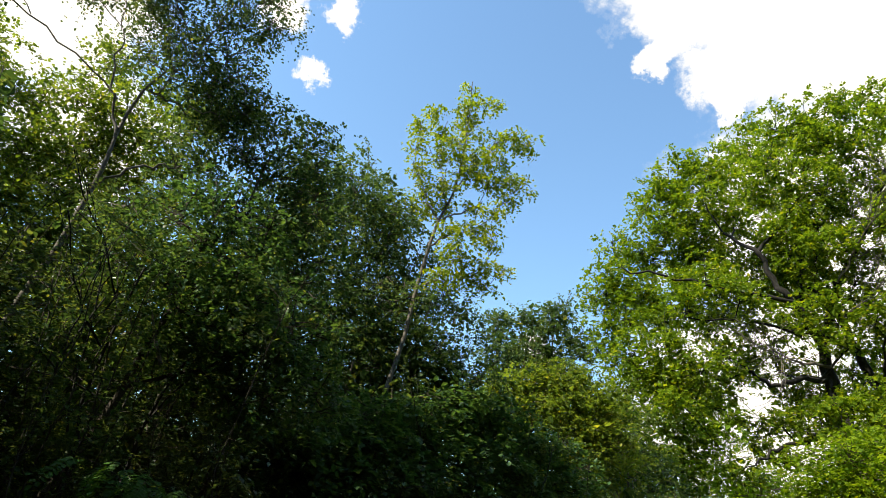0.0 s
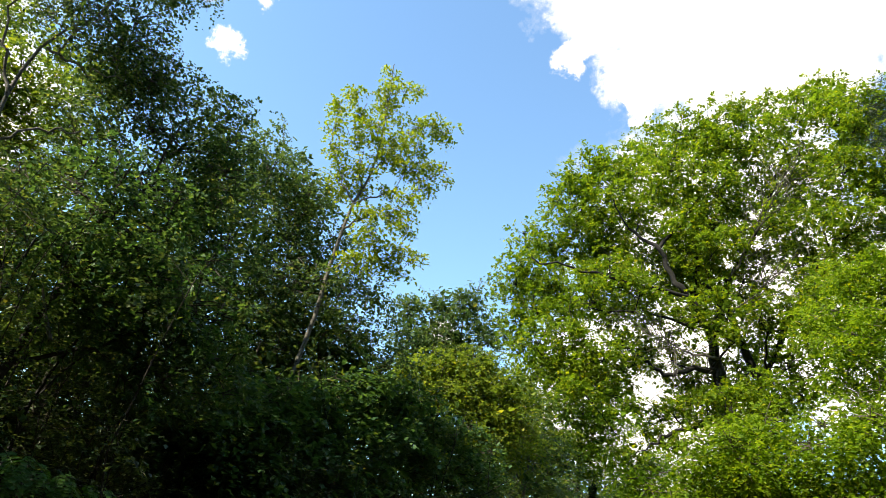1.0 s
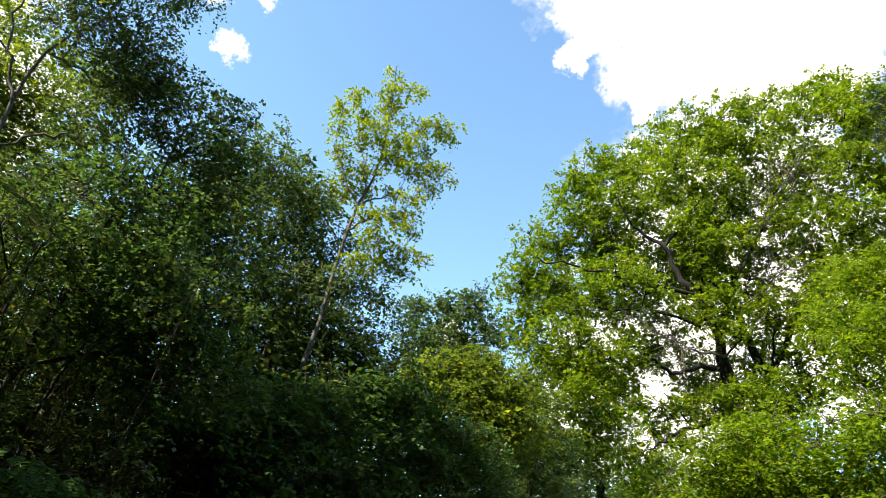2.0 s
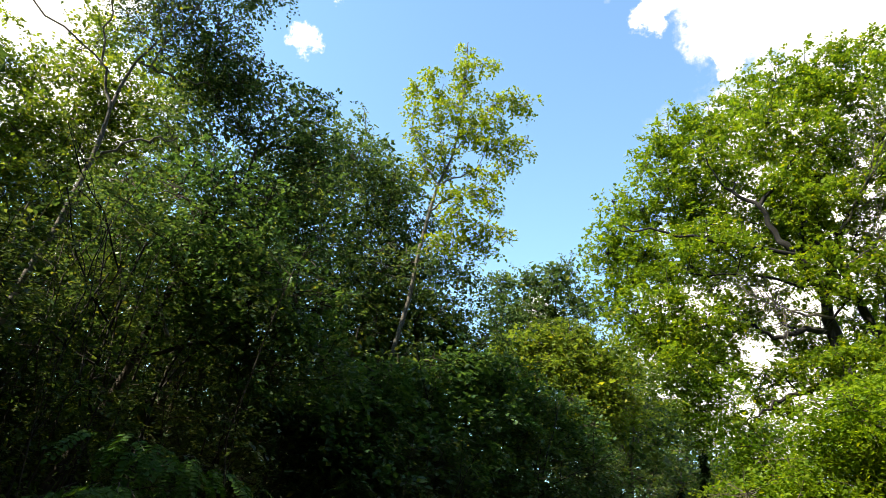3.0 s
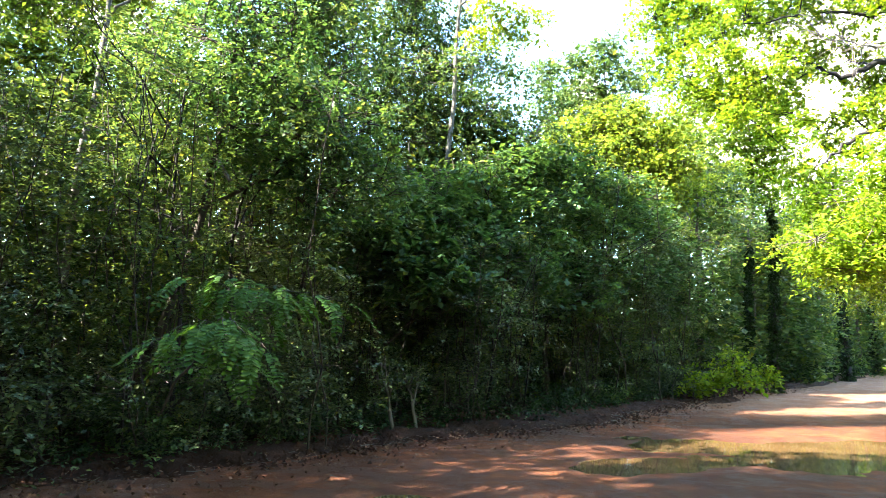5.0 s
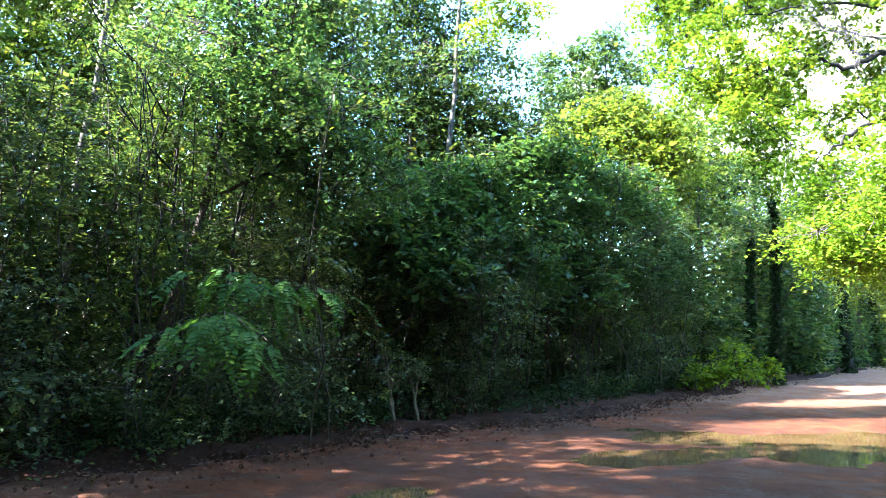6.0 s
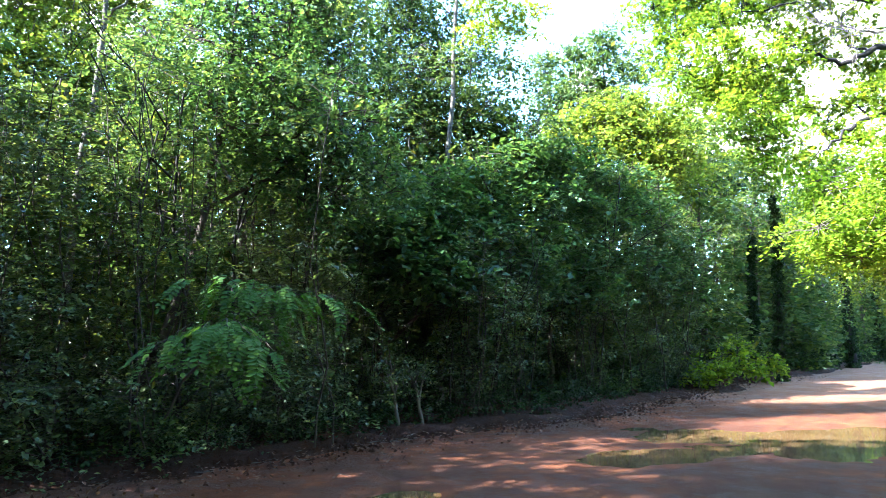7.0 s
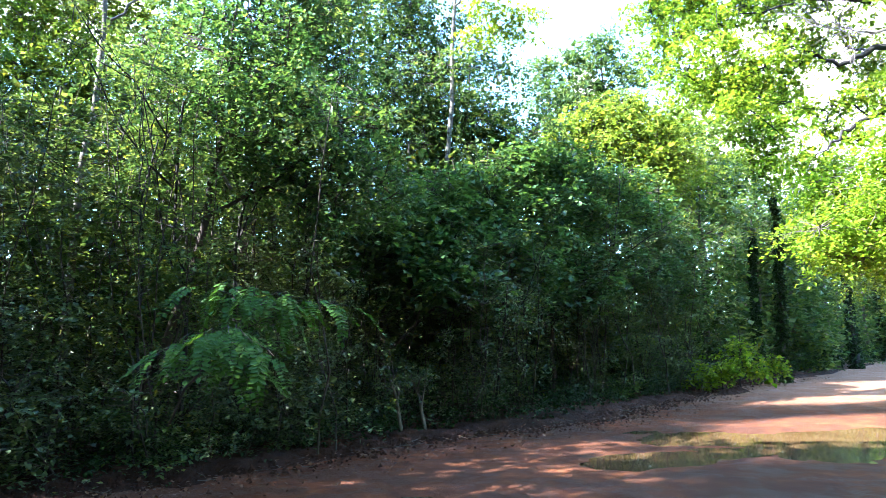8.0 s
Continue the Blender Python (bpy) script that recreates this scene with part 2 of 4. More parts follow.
def leaves(rng, clumps, per, spread, size, flat=0.6, droop=0.25, sprays=6, up=1.0, wide=0.74):
    """Leaves round the clump centres, set in two ranks along flat sprays. Each leaf is folded along its rib."""
    n = len(clumps)
    dirs = rng.normal(0, 1, (n, sprays, 3))
    dirs[..., 2] *= flat
    dirs = unit(dirs) * rng.uniform(0.55, 1.25, (n, sprays, 1))
    plane = rng.normal(0, 0.38, (n, sprays, 3)) + np.array([0, 0, up])
    which = rng.integers(0, sprays, (n, per))
    row = np.arange(n)[:, None]
    d = dirs[row, which]
    nm = plane[row, which].reshape(-1, 3)
    u = rng.uniform(0.08, 1.0, (n, per, 1)) ** 0.75
    sp = np.broadcast_to(np.asarray(spread, float).reshape(-1, 1, 1), (n, 1, 1))
    p = clumps[:, None] + d * u * sp
    p[..., 2:] -= droop * sp * u ** 2
    p += rng.normal(0, 1, p.shape) * sp * 0.055
    p = p.reshape(-1, 3)
    way = unit(d.reshape(-1, 3))
    across = unit(np.cross(nm, way))
    turn = np.where(rng.uniform(0, 1, (len(p), 1)) < 0.5, -1.0, 1.0)
    ax = unit(way * 0.6 + across * turn * 0.75 + rng.normal(0, 0.28, p.shape) + np.array([0, 0, -0.22]))
    nm = nm + rng.normal(0, 0.30, p.shape)
    nm = unit(nm - ax * (nm * ax).sum(1, keepdims=True))
    side = np.cross(nm, ax)
    L = (size * rng.uniform(0.6, 1.25, (len(p), 1)))
    W = L * wide * 0.5
    v = np.stack([p, p + ax * L * 0.46 + side * W + nm * L * 0.10, p + ax * L, p + ax * L * 0.46 - side * W + nm * L * 0.10], 1).reshape(-1, 3)
    return v


def foliage(name, sets, mat):
    """One mesh of four-cornered leaves."""
    v = np.concatenate(sets)
    i = np.arange(len(v) // 4)[:, None] * 4
    return mesh_of(name, v, np.concatenate([i + np.array([[0, 1, 2]]), i + np.array([[0, 2, 3]])]), mat)


def lobe_points(rng, n, centre, radii, hollow=0.42):
    d = unit(rng.normal(0, 1, (n, 3)))
    return np.asarray(centre) + d * (rng.uniform(0, 1, (n, 1)) ** hollow) * np.asarray(radii)


def tree(name, seed, base, trunk, radius, lobes, leaf, bark, label, category="tree", group="", size=0.08, clumps=14, per=40, spread=0.5,
         flat=0.6, droop=0.25, up=1.0, low=0.3, sides=8, twig=0.012, wide=0.74, fill=0.5, inner=2.1, limb_sides=5, every=1, sprays=6, boughs=(), thick=0.026):
    """trunk: places of the stem, in the world; lobes: (place, half-width, half-height) of the crown's masses; clumps: per lobe of 1 m half-width."""
    rng = np.random.default_rng(seed)
    base = Vector(base)
    o = np.array(base)
    root = thing(name, base, label, category, group)
    pts = np.array([list(base)] + [list(p) for p in trunk]) - o
    # a smoother stem
    u = np.linspace(0, len(pts) - 1, 14)
    i = np.minimum(u.astype(int), len(pts) - 2)
    stem = pts[i] + (pts[i + 1] - pts[i]) * (u - i)[:, None]
    h = np.linspace(0, 1, 14)
    stem[1:-1] += rng.normal(0, 0.02, (12, 3)) * np.array([1, 1, 0.2]) * (1 + radius * 4)
    rad = radius * (1 - 0.86 * h) * (1 + 0.5 * np.exp(-h * 16))
    part("trunk", mesh_of("trunk", *tube(stem, rad, sides), bark, True), root)
    cl, twigs, deep = [], [], []
    start = int(np.argmin(np.abs(stem[:, 2] - stem[-1, 2] * low)))
    knots, girth = stem[start:].copy(), rad[start:].copy()
    for path, r0, r1 in boughs:
        way = np.array([list(p) for p in path]) - o
        u = np.linspace(0, len(way) - 1, 4 * len(way))
        i = np.minimum(u.astype(int), len(way) - 2)
        line = way[i] + (way[i + 1] - way[i]) * (u - i)[:, None]
        line[1:-1] += rng.normal(0, 0.05, (len(line) - 2, 3))
        size_down = np.linspace(r0, r1, len(line))
        part("bough", mesh_of("bough", *tube(line, size_down, 8), bark, True), root)
        knots, girth = np.concatenate([knots, line]), np.concatenate([girth, size_down])
    order = sorted(lobes, key=lambda q: min(np.linalg.norm(stem - (np.array(q[0]) - o), axis=1)))
    for c, rh, rv in order:
        c = np.array(c) - o
        ends = lobe_points(rng, max(3, int(clumps * rh * math.sqrt(rh * rv))), c, (rh, rh, rv))
        lo = c - np.array([0, 0, rv * 0.35])
        # each limb forks from the nearest stem or limb below it
        gap = lo - knots
        run = np.linalg.norm(gap[:, :2], axis=1)
        cost = np.linalg.norm(gap, axis=1) + 2.0 * np.maximum(0.0, 0.55 * run - gap[:, 2])
        j = int(np.argmin(cost))
        reach = np.linalg.norm(gap[j])
        steps = 6 if reach < 2.5 else 9
        axis = bent(knots[j], lo, rng, steps, 0.13, 0.08)
        tip = bent(lo, c + np.array([0, 0, rv * 0.7]) + rng.normal(0, 0.25, 3) * rh, rng, 5, 0.15)
        line = np.concatenate([axis, tip[1:]])
        r0 = min(girth[j] * 0.72, 0.025 + thick * reach)
        size_down = np.linspace(r0, 0.010, len(line))
        part("limb", mesh_of("limb", *tube(line, size_down, limb_sides), bark, True), root)
        knots, girth = np.concatenate([knots, line[2:-2]]), np.concatenate([girth, size_down[2:-2]])
        for e in ends[::every]:
            k = int(np.argmin(np.linalg.norm(line - e, axis=1) + np.linspace(0.6, 0, len(line)) * rh))
            k = max(2, k - 1)
            twigs.append(tube(bent(line[k], e, rng, 4, 0.16, 0.05), np.linspace(twig, twig * 0.3, 4), 3))
        cl.append(ends)
        if fill:
            deep.append(lobe_points(rng, max(2, int(len(ends) * fill)), c, (rh * 0.72, rh * 0.72, rv * 0.72), 0.5))
    tagged(part("branchwork", mesh_of("branchwork", *join(twigs), bark), root), kind="stuff")
    sets = [leaves(rng, np.concatenate(cl), per, spread, size, flat, droop, sprays, up, wide)]
    if fill:
        sets.append(leaves(rng, np.concatenate(deep), int(per * 0.45), spread * 0.9, size * inner, flat, droop, up=up, wide=wide))
    part("crown", foliage("crown", sets, leaf), root)
    return root


# ---- ground, road and puddles ----
ALONG, BACK = np.array([0.67, 0.742]), np.array([-0.742, 0.67])   # the way the road runs, and towards the thicket


def verge(s):
    """How far from the mark's line the track's thicket side lies, s metres along it."""
    return 8.1 + 0.35 * math.sin(s * 0.31 + 0.6) + 0.18 * math.sin(s * 0.93) + 0.5 * min(1.0, max(0.0, (s - 14) / 12))


def edge(s, d=0.0):
    """The place s metres along the road and d metres behind its thicket side."""
    q = ALONG * s + BACK * (verge(s) + d)
    return Vector((q[0], q[1], 0.0))


def far_side(s):
    """The other side of the track, metres from the mark's line towards the thicket (below zero: beyond it)."""
    k = min(1.0, max(0.0, (s - 12) / 22))
    return -6.0 + 10.0 * k * k * (3 - 2 * k)


HOLLOWS = ((6.4, 10.3, 2.3, 1.6), (3.9, 11.2, 1.3, 0.9), (2.9, 9.3, 1.35, 0.75), (-0.5, 7.0, 0.55, 0.28), (3.3, 12.1, 0.45, 0.2))


def road_height(x, y):
    z = 0.022 * noise.noise((x * 0.5, y * 0.5, 1.0)) + 0.018 * noise.noise((x * 1.7, y * 1.7, 4.0)) + 0.011 * noise.noise((x * 4.6, y * 4.6, 2.0))
    for cx, cy, a, b in HOLLOWS:
        dx, dy = x - cx, y - cy
        u, v = (dx * 0.9 + dy * 0.44) / a, (-dx * 0.44 + dy * 0.9) / b
        z -= 0.062 * max(0.0, 1.0 - 0.72 * (u * u + v * v)) ** 0.8
    return z


def make_road():
    verts, faces = [], []
    ss = [-14 + 0.4 * i for i in range(40)] + [2 + 0.1 * i for i in range(160)] + [18 + 0.25 * i for i in range(40)] + [28 + 0.6 * 1.04 ** i * i for i in range(1, 40)]
    cols = 90
    for s in ss:
        lo, hi = far_side(s), verge(s) + 0.25 + 0.12 * noise.noise((s * 1.3, 7.0, 0.0))
        for j in range(cols):
            q = ALONG * s + BACK * (lo + (hi - lo) * j / (cols - 1))
            z = road_height(q[0], q[1])
            rim = max(0.0, j / (cols - 1) - 0.93) / 0.07
            verts.append((q[0], q[1], z + 0.05 * rim))
    for i in range(len(ss) - 1):
        for j in range(cols - 1):
            a = i * cols + j
            faces.append((a, a + 1, a + cols + 1, a + cols))
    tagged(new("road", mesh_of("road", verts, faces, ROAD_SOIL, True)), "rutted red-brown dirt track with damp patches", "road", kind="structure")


def make_ground():
    """One sheet to the horizon, sunk a little under the track and humped beside it."""
    verts, faces = [], []
    steps = sorted({round(math.copysign(abs(i) * 0.6 * 1.1 ** abs(i), i), 3) for i in range(-62, 63)})
    n = len(steps)
    for y in steps:
        for x in steps:
            s, p = x * ALONG[0] + (y + 8) * ALONG[1], x * BACK[0] + (y + 8) * BACK[1]
            out = max(p - verge(min(max(s, -40), 80)) , far_side(s) - p)
            bank = min(1.0, max(0.0, (out + 0.15) / 0.9))
            z = -0.16 + 0.30 * bank + (0.10 * noise.noise((x * 0.35, y * 0.35, 3.0)) + 0.05 * noise.noise((x * 1.3, y * 1.3, 9.0))) * bank
            verts.append((x, y + 8, z))
    for i in range(n - 1):
        for j in range(n - 1):
            a = i * n + j
            faces.append((a, a + 1, a + n + 1, a + n))
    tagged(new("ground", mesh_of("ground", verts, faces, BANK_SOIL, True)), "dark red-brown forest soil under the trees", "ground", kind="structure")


def make_puddle(cx, cy, a, b, label):
    v = [(0, 0, 0)]
    for i in range(40):
        t = i * 2 * math.pi / 40
        x, y = a * 1.12 * math.cos(t), b * 1.12 * math.sin(t)
        v.append((x * 0.9 - y * 0.44, x * 0.44 + y * 0.9, 0))
    ob = new("puddle", mesh_of("puddle", v, [(0, i, i % 40 + 1) for i in range(1, 41)], WATER))
    ob.location = (cx, cy, -0.030)
    tagged(ob, label, "puddle", "puddles on the track")


def make_bank():
    """The crumbled earth bank between the track and the thicket."""
    verts, faces = [], []
    rows, cols = 400, 20
    for i in range(rows):
        s = -9 + 0.1 * i
        for j in range(cols):
            d = -1.05 + 0.115 * j
            q = edge(s, d + 0.18 * noise.noise((s * 1.1, 3.0, 1.0)))
            k = min(1.0, max(0.0, (d + 1.05) / 1.0))
            z = -0.07 + 0.19 * k * k * (3 - 2 * k) + k * (0.085 * noise.noise((q.x * 1.6, q.y * 1.6, 5.0)) + 0.05 * noise.noise((q.x * 5, q.y * 5, 8.0)))
            verts.append((q.x, q.y, z))
    for i in range(rows - 1):
        for j in range(cols - 1):
            a = i * cols + j
            faces.append((a, a + 1, a + cols + 1, a + cols))
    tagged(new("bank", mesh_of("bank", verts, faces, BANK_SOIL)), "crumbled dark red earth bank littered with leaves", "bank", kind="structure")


make_road()
make_ground()
make_bank()
make_puddle(4.9, 10.3, 4.6, 2.6, "wide shallow brown puddle reflecting the trees")
make_puddle(-0.5, 7.0, 0.8, 0.4, "small brown puddle on the dirt track")


# ---- trees ----
def lobe(az, el, r, rh, rv):
    return bearing(az, el, r), rh, rv


def inside(az, el, outline):
    hit = False
    for (a, b), (c, d) in zip(outline, outline[1:] + outline[:1]):
        if (b > el) != (d > el) and az < (c - a) * (el - b) / (d - b) + a:
            hit = not hit
    return hit


def masses(seed, outline, n, r, rh, rv, gaps=()):
    """Masses of a crown spread evenly over an outline of bearings and elevations, with sky gaps (bearing, elevation, half-width) left open.
    r: the least and greatest distance, or how far behind the thicket's edge where it is below zero; rh, rv: least and greatest half-width and half-height."""
    rng = np.random.default_rng(seed)
    lo_a, hi_a = min(p[0] for p in outline), max(p[0] for p in outline)
    lo_e, hi_e = min(p[1] for p in outline), max(p[1] for p in outline)
    kept = []
    while len(kept) < n:
        best = None
        for i in range(12):
            for j in range(60):
                az, el = rng.uniform(lo_a, hi_a), rng.uniform(lo_e, hi_e)
                if inside(az, el, outline) and all(math.hypot((az - a) * 0.85, el - e) > w for a, e, w in gaps):
                    break
            d = min((math.hypot((az - a) * 0.85, el - e) for a, e in kept), default=9.0)
            if best is None or d > best[0]:
                best = (d, az, el)
        kept.append(best[1:])
    return [lobe(az, el, rng.uniform(*r), rng.uniform(*rh), rng.uniform(*rv)) for az, el in kept]


def ground_at(az, r):
    p = bearing(az, 0, r)
    return Vector((p.x, p.y, 0.05))


# the tall leaning birch above the thicket, with a pale forked stem
tree("tall_birch", 11, ground_at(-29.5, 11.5), [bearing(-28.6, 13, 11.5), bearing(-27.5, 21.3, 11.5), bearing(-27.6, 25.1, 11.5), bearing(-27.8, 28.6, 11.5), bearing(-27.0, 32.4, 11.5), bearing(-25.0, 35.7, 11.5), bearing(-23.0, 42, 11.5)], 0.062,
     masses(111, [(-34, 38), (-33, 50), (-21, 50), (-19.2, 41), (-19, 37), (-16.5, 34.5), (-20, 31), (-25, 34.5), (-29, 35)], 34, (11.0, 12.2), (0.55, 0.85), (0.45, 0.8))
     # unseen upper crown, added to shade the middle of the track
     + masses(115, [(-36, 50.5), (-34, 58), (-20, 58), (-19, 50.5)], 18, (10.6, 12.2), (0.8, 1.1), (0.6, 0.9))
     + masses(112, [(-42, 33), (-40, 46), (-34, 46), (-33, 36), (-36, 33)], 7, (11.5, 12.5), (0.4, 0.6), (0.3, 0.5)),
     LEAF_TALL, BARK_BIRCH, "tall leaning birch, pale forked stem, drooping dark crown", size=0.062, clumps=54, per=42, spread=0.40, droop=0.8, fill=0.15, inner=1.3,
     boughs=(((bearing(-28.2, 23.5, 11.5), bearing(-24.5, 26.5, 11.3), bearing(-22, 27.8, 11.3)), 0.028, 0.012), ((bearing(-27.7, 27.6, 11.5), bearing(-30, 31, 11.6), bearing(-31.0, 35, 11.6)), 0.03, 0.012),
             ((bearing(-27.0, 32, 11.5), bearing(-24, 31.6, 11.3), bearing(-21, 32.5, 11.2)), 0.026, 0.01)))
# the dark broad-leaved crown beside it
tree("roadside_tree", 110, ground_at(-17, 12.5), [bearing(-16.5, 14, 12.5), bearing(-16, 24, 12.5), bearing(-15, 32, 12.5)], 0.10,
     masses(113, [(-22, 35), (-16.5, 34.6), (-13.5, 35.4), (-10.0, 33), (-8.6, 28), (-7, 22), (-13, 17), (-24, 20), (-25, 28)], 30, (12.0, 13.2), (0.65, 0.95), (0.5, 0.75)),
     LEAF_MID, BARK, "broad-leaved tree with a dense dark green crown", group="trees behind the thicket", size=0.08, clumps=36, per=36, spread=0.42, droop=0.5, fill=0.2, inner=1.4)
# lighter crowns behind it
for seed, az, outline, n in ((12, -29, [(-34, 27.5), (-31.5, 30.5), (-30.5, 34), (-27, 32.5), (-24, 33.5), (-21, 32), (-21, 24), (-25, 16), (-34, 15)], 30),
                             (13, -38, [(-48, 31), (-38, 29), (-35.5, 26.5), (-33, 28), (-33, 14), (-48, 12)], 26)):
    tree("young_tree", seed, ground_at(az, 17), [bearing(az, 15, 17), bearing(az + 0.5, 27, 17)], 0.11,
         masses(seed + 100, outline, n, (15.5, 18.0), (0.8, 1.15), (0.6, 0.85), ((-33, 32, 1.2), (-29.5, 24, 0.8), (-36, 21, 0.9), (-25.5, 22.5, 0.8))),
         LEAF_GOLD, BARK, "young tree with bright yellow-green leaves", group="yellow-green young trees", size=0.10, clumps=36, per=40, spread=0.48, fill=0.3, inner=1.3)
tree("young_tree", 121, ground_at(-23, 16.5), [bearing(-23, 8, 16.5), bearing(-22.5, 15, 16.5)], 0.07,
     masses(122, [(-37, 17), (-24, 16), (-12, 16), (-9, 6), (-37, 4)], 34, (15.0, 17.5), (0.8, 1.1), (0.6, 0.8)),
     LEAF_GOLD, BARK, "young tree with bright yellow-green leaves", group="yellow-green young trees", size=0.12, clumps=26, per=34, spread=0.5, fill=0.3, inner=1.3)
# the vine-draped tree at the track
tree("vine_draped_tree", 14, edge(4.2, 1.4), [bearing(-19, 12, 10.3), bearing(-17.5, 27, 10.3)], 0.09,
     masses(114, [(-22, 24), (-18.5, 27.6), (-15.2, 26.2), (-11.2, 23.0), (-8.3, 19.2), (-5.4, 15.8), (-4, 12.5), (-9, 9), (-14, 12), (-18, 17), (-23, 20)], 26, (9.9, 10.7), (0.55, 0.8), (0.4, 0.6)),
     LEAF_VINE, BARK_STEM, "small tree draped in bright green climbing vines", size=0.085, clumps=44, per=36, spread=0.36, droop=0.8, fill=0)
# dark trees round the slender one
for seed, az, top, outline, n in ((15, -7, 30, [(-12, 32), (-9.4, 31.8), (-6.8, 31.6), (-4, 31.2), (-2, 31), (-2.6, 24), (-3, 14), (-11, 14), (-12, 24)], 32),
                                  (16, 2, 24, [(-3.5, 30), (-1.9, 31), (0, 28.6), (2, 25.8), (5.6, 22.6), (8.4, 20.5), (8, 14), (-3.5, 13)], 30)):
    tree("roadside_tree", seed, ground_at(az, 17.5), [bearing(az, 12, 17.5), bearing(az + 0.5, top, 17.5)], 0.11, masses(seed + 100, outline, n, (16.2, 18.8), (0.95, 1.3), (0.75, 1.05), ((-5.4, 25.2, 0.8), (-0.6, 20.4, 0.6))),
         LEAF_MID, BARK, "slim broad-leaved tree with a dark green crown", group="trees behind the thicket", size=0.10, clumps=20, per=40, spread=0.5, fill=0.3, inner=1.4, droop=0.4)
# the spray of twigs that sticks out of the crowns
tree("roadside_tree", 17, ground_at(-5.5, 18.8), [bearing(-5.5, 15, 18.8), bearing(-5.2, 30, 18.8), bearing(-6.6, 34.2, 18.8)], 0.05,
     [lobe(-6.7, 34.2, 18.8, 0.22, 0.3), lobe(-5.9, 33.0, 18.8, 0.28, 0.35), lobe(-5.0, 31.6, 18.8, 0.45, 0.4), lobe(-3.6, 32.2, 18.8, 0.3, 0.3), lobe(-6, 29.5, 18.8, 0.6, 0.5)],
     LEAF_TALL, BARK, "slim young tree with a leaning dark tip", group="trees behind the thicket", size=0.08, clumps=60, per=30, spread=0.26, fill=0)
# the slender pale tree against the sky
sprays = [lobe(a, e, 15.7 + 0.3 * math.sin(7 * a), h, v) for a, e, h, v in (
    (2.2, 41.2, 0.22, 0.4), (2.5, 39.6, 0.38, 0.45), (4.2, 40.0, 0.4, 0.16), (5.4, 40.1, 0.3, 0.12), (2.9, 38.0, 0.55, 0.5), (-0.9, 38.3, 0.38, 0.32), (-2.0, 37.2, 0.36, 0.4), (0.2, 37.0, 0.4, 0.4),
    (2.4, 36.2, 0.6, 0.5), (6.2, 37.4, 0.45, 0.2), (7.9, 37.8, 0.5, 0.28), (9.2, 37.4, 0.4, 0.22), (5.2, 36.2, 0.5, 0.3), (6.6, 35.8, 0.42, 0.22), (-2.0, 35.2, 0.34, 0.4), (0.3, 35.0, 0.45, 0.4),
    (3.6, 34.4, 0.65, 0.4), (-1.2, 33.6, 0.4, 0.4), (5.9, 33.9, 0.5, 0.22), (7.6, 34.0, 0.48, 0.2), (9.5, 34.2, 0.45, 0.16), (1.4, 33.0, 0.5, 0.35), (7.6, 32.6, 0.36, 0.34), (6.9, 31.4, 0.4, 0.3),
    (4.9, 31.8, 0.4, 0.25), (2.0, 31.2, 0.5, 0.3), (5.6, 29.8, 0.55, 0.34), (7.2, 29.2, 0.36, 0.4), (3.4, 29.4, 0.5, 0.3), (4.2, 27.6, 0.55, 0.4), (6.8, 27.2, 0.4, 0.24), (8.6, 26.8, 0.4, 0.14), (5.6, 26.0, 0.5, 0.3), (7.4, 25.2, 0.4, 0.22), (3.2, 25.4, 0.5, 0.35), (0.2, 31.5, 0.5, 0.4))]
tree("slender_birch", 18, ground_at(-0.4, 15.7), [bearing(0.3, 12, 15.7), bearing(0.8, 21.5, 15.7), bearing(1.5, 29.4, 15.7), bearing(2.6, 32, 15.7), bearing(2.9, 36, 15.7), bearing(2.2, 41.6, 15.7)], 0.072,
     sprays, LEAF_BIRCH, BARK_BIRCH, "slender young birch with sparse pale green leaves", size=0.078, clumps=115, per=27, spread=0.22, droop=0.7, fill=0, twig=0.006)
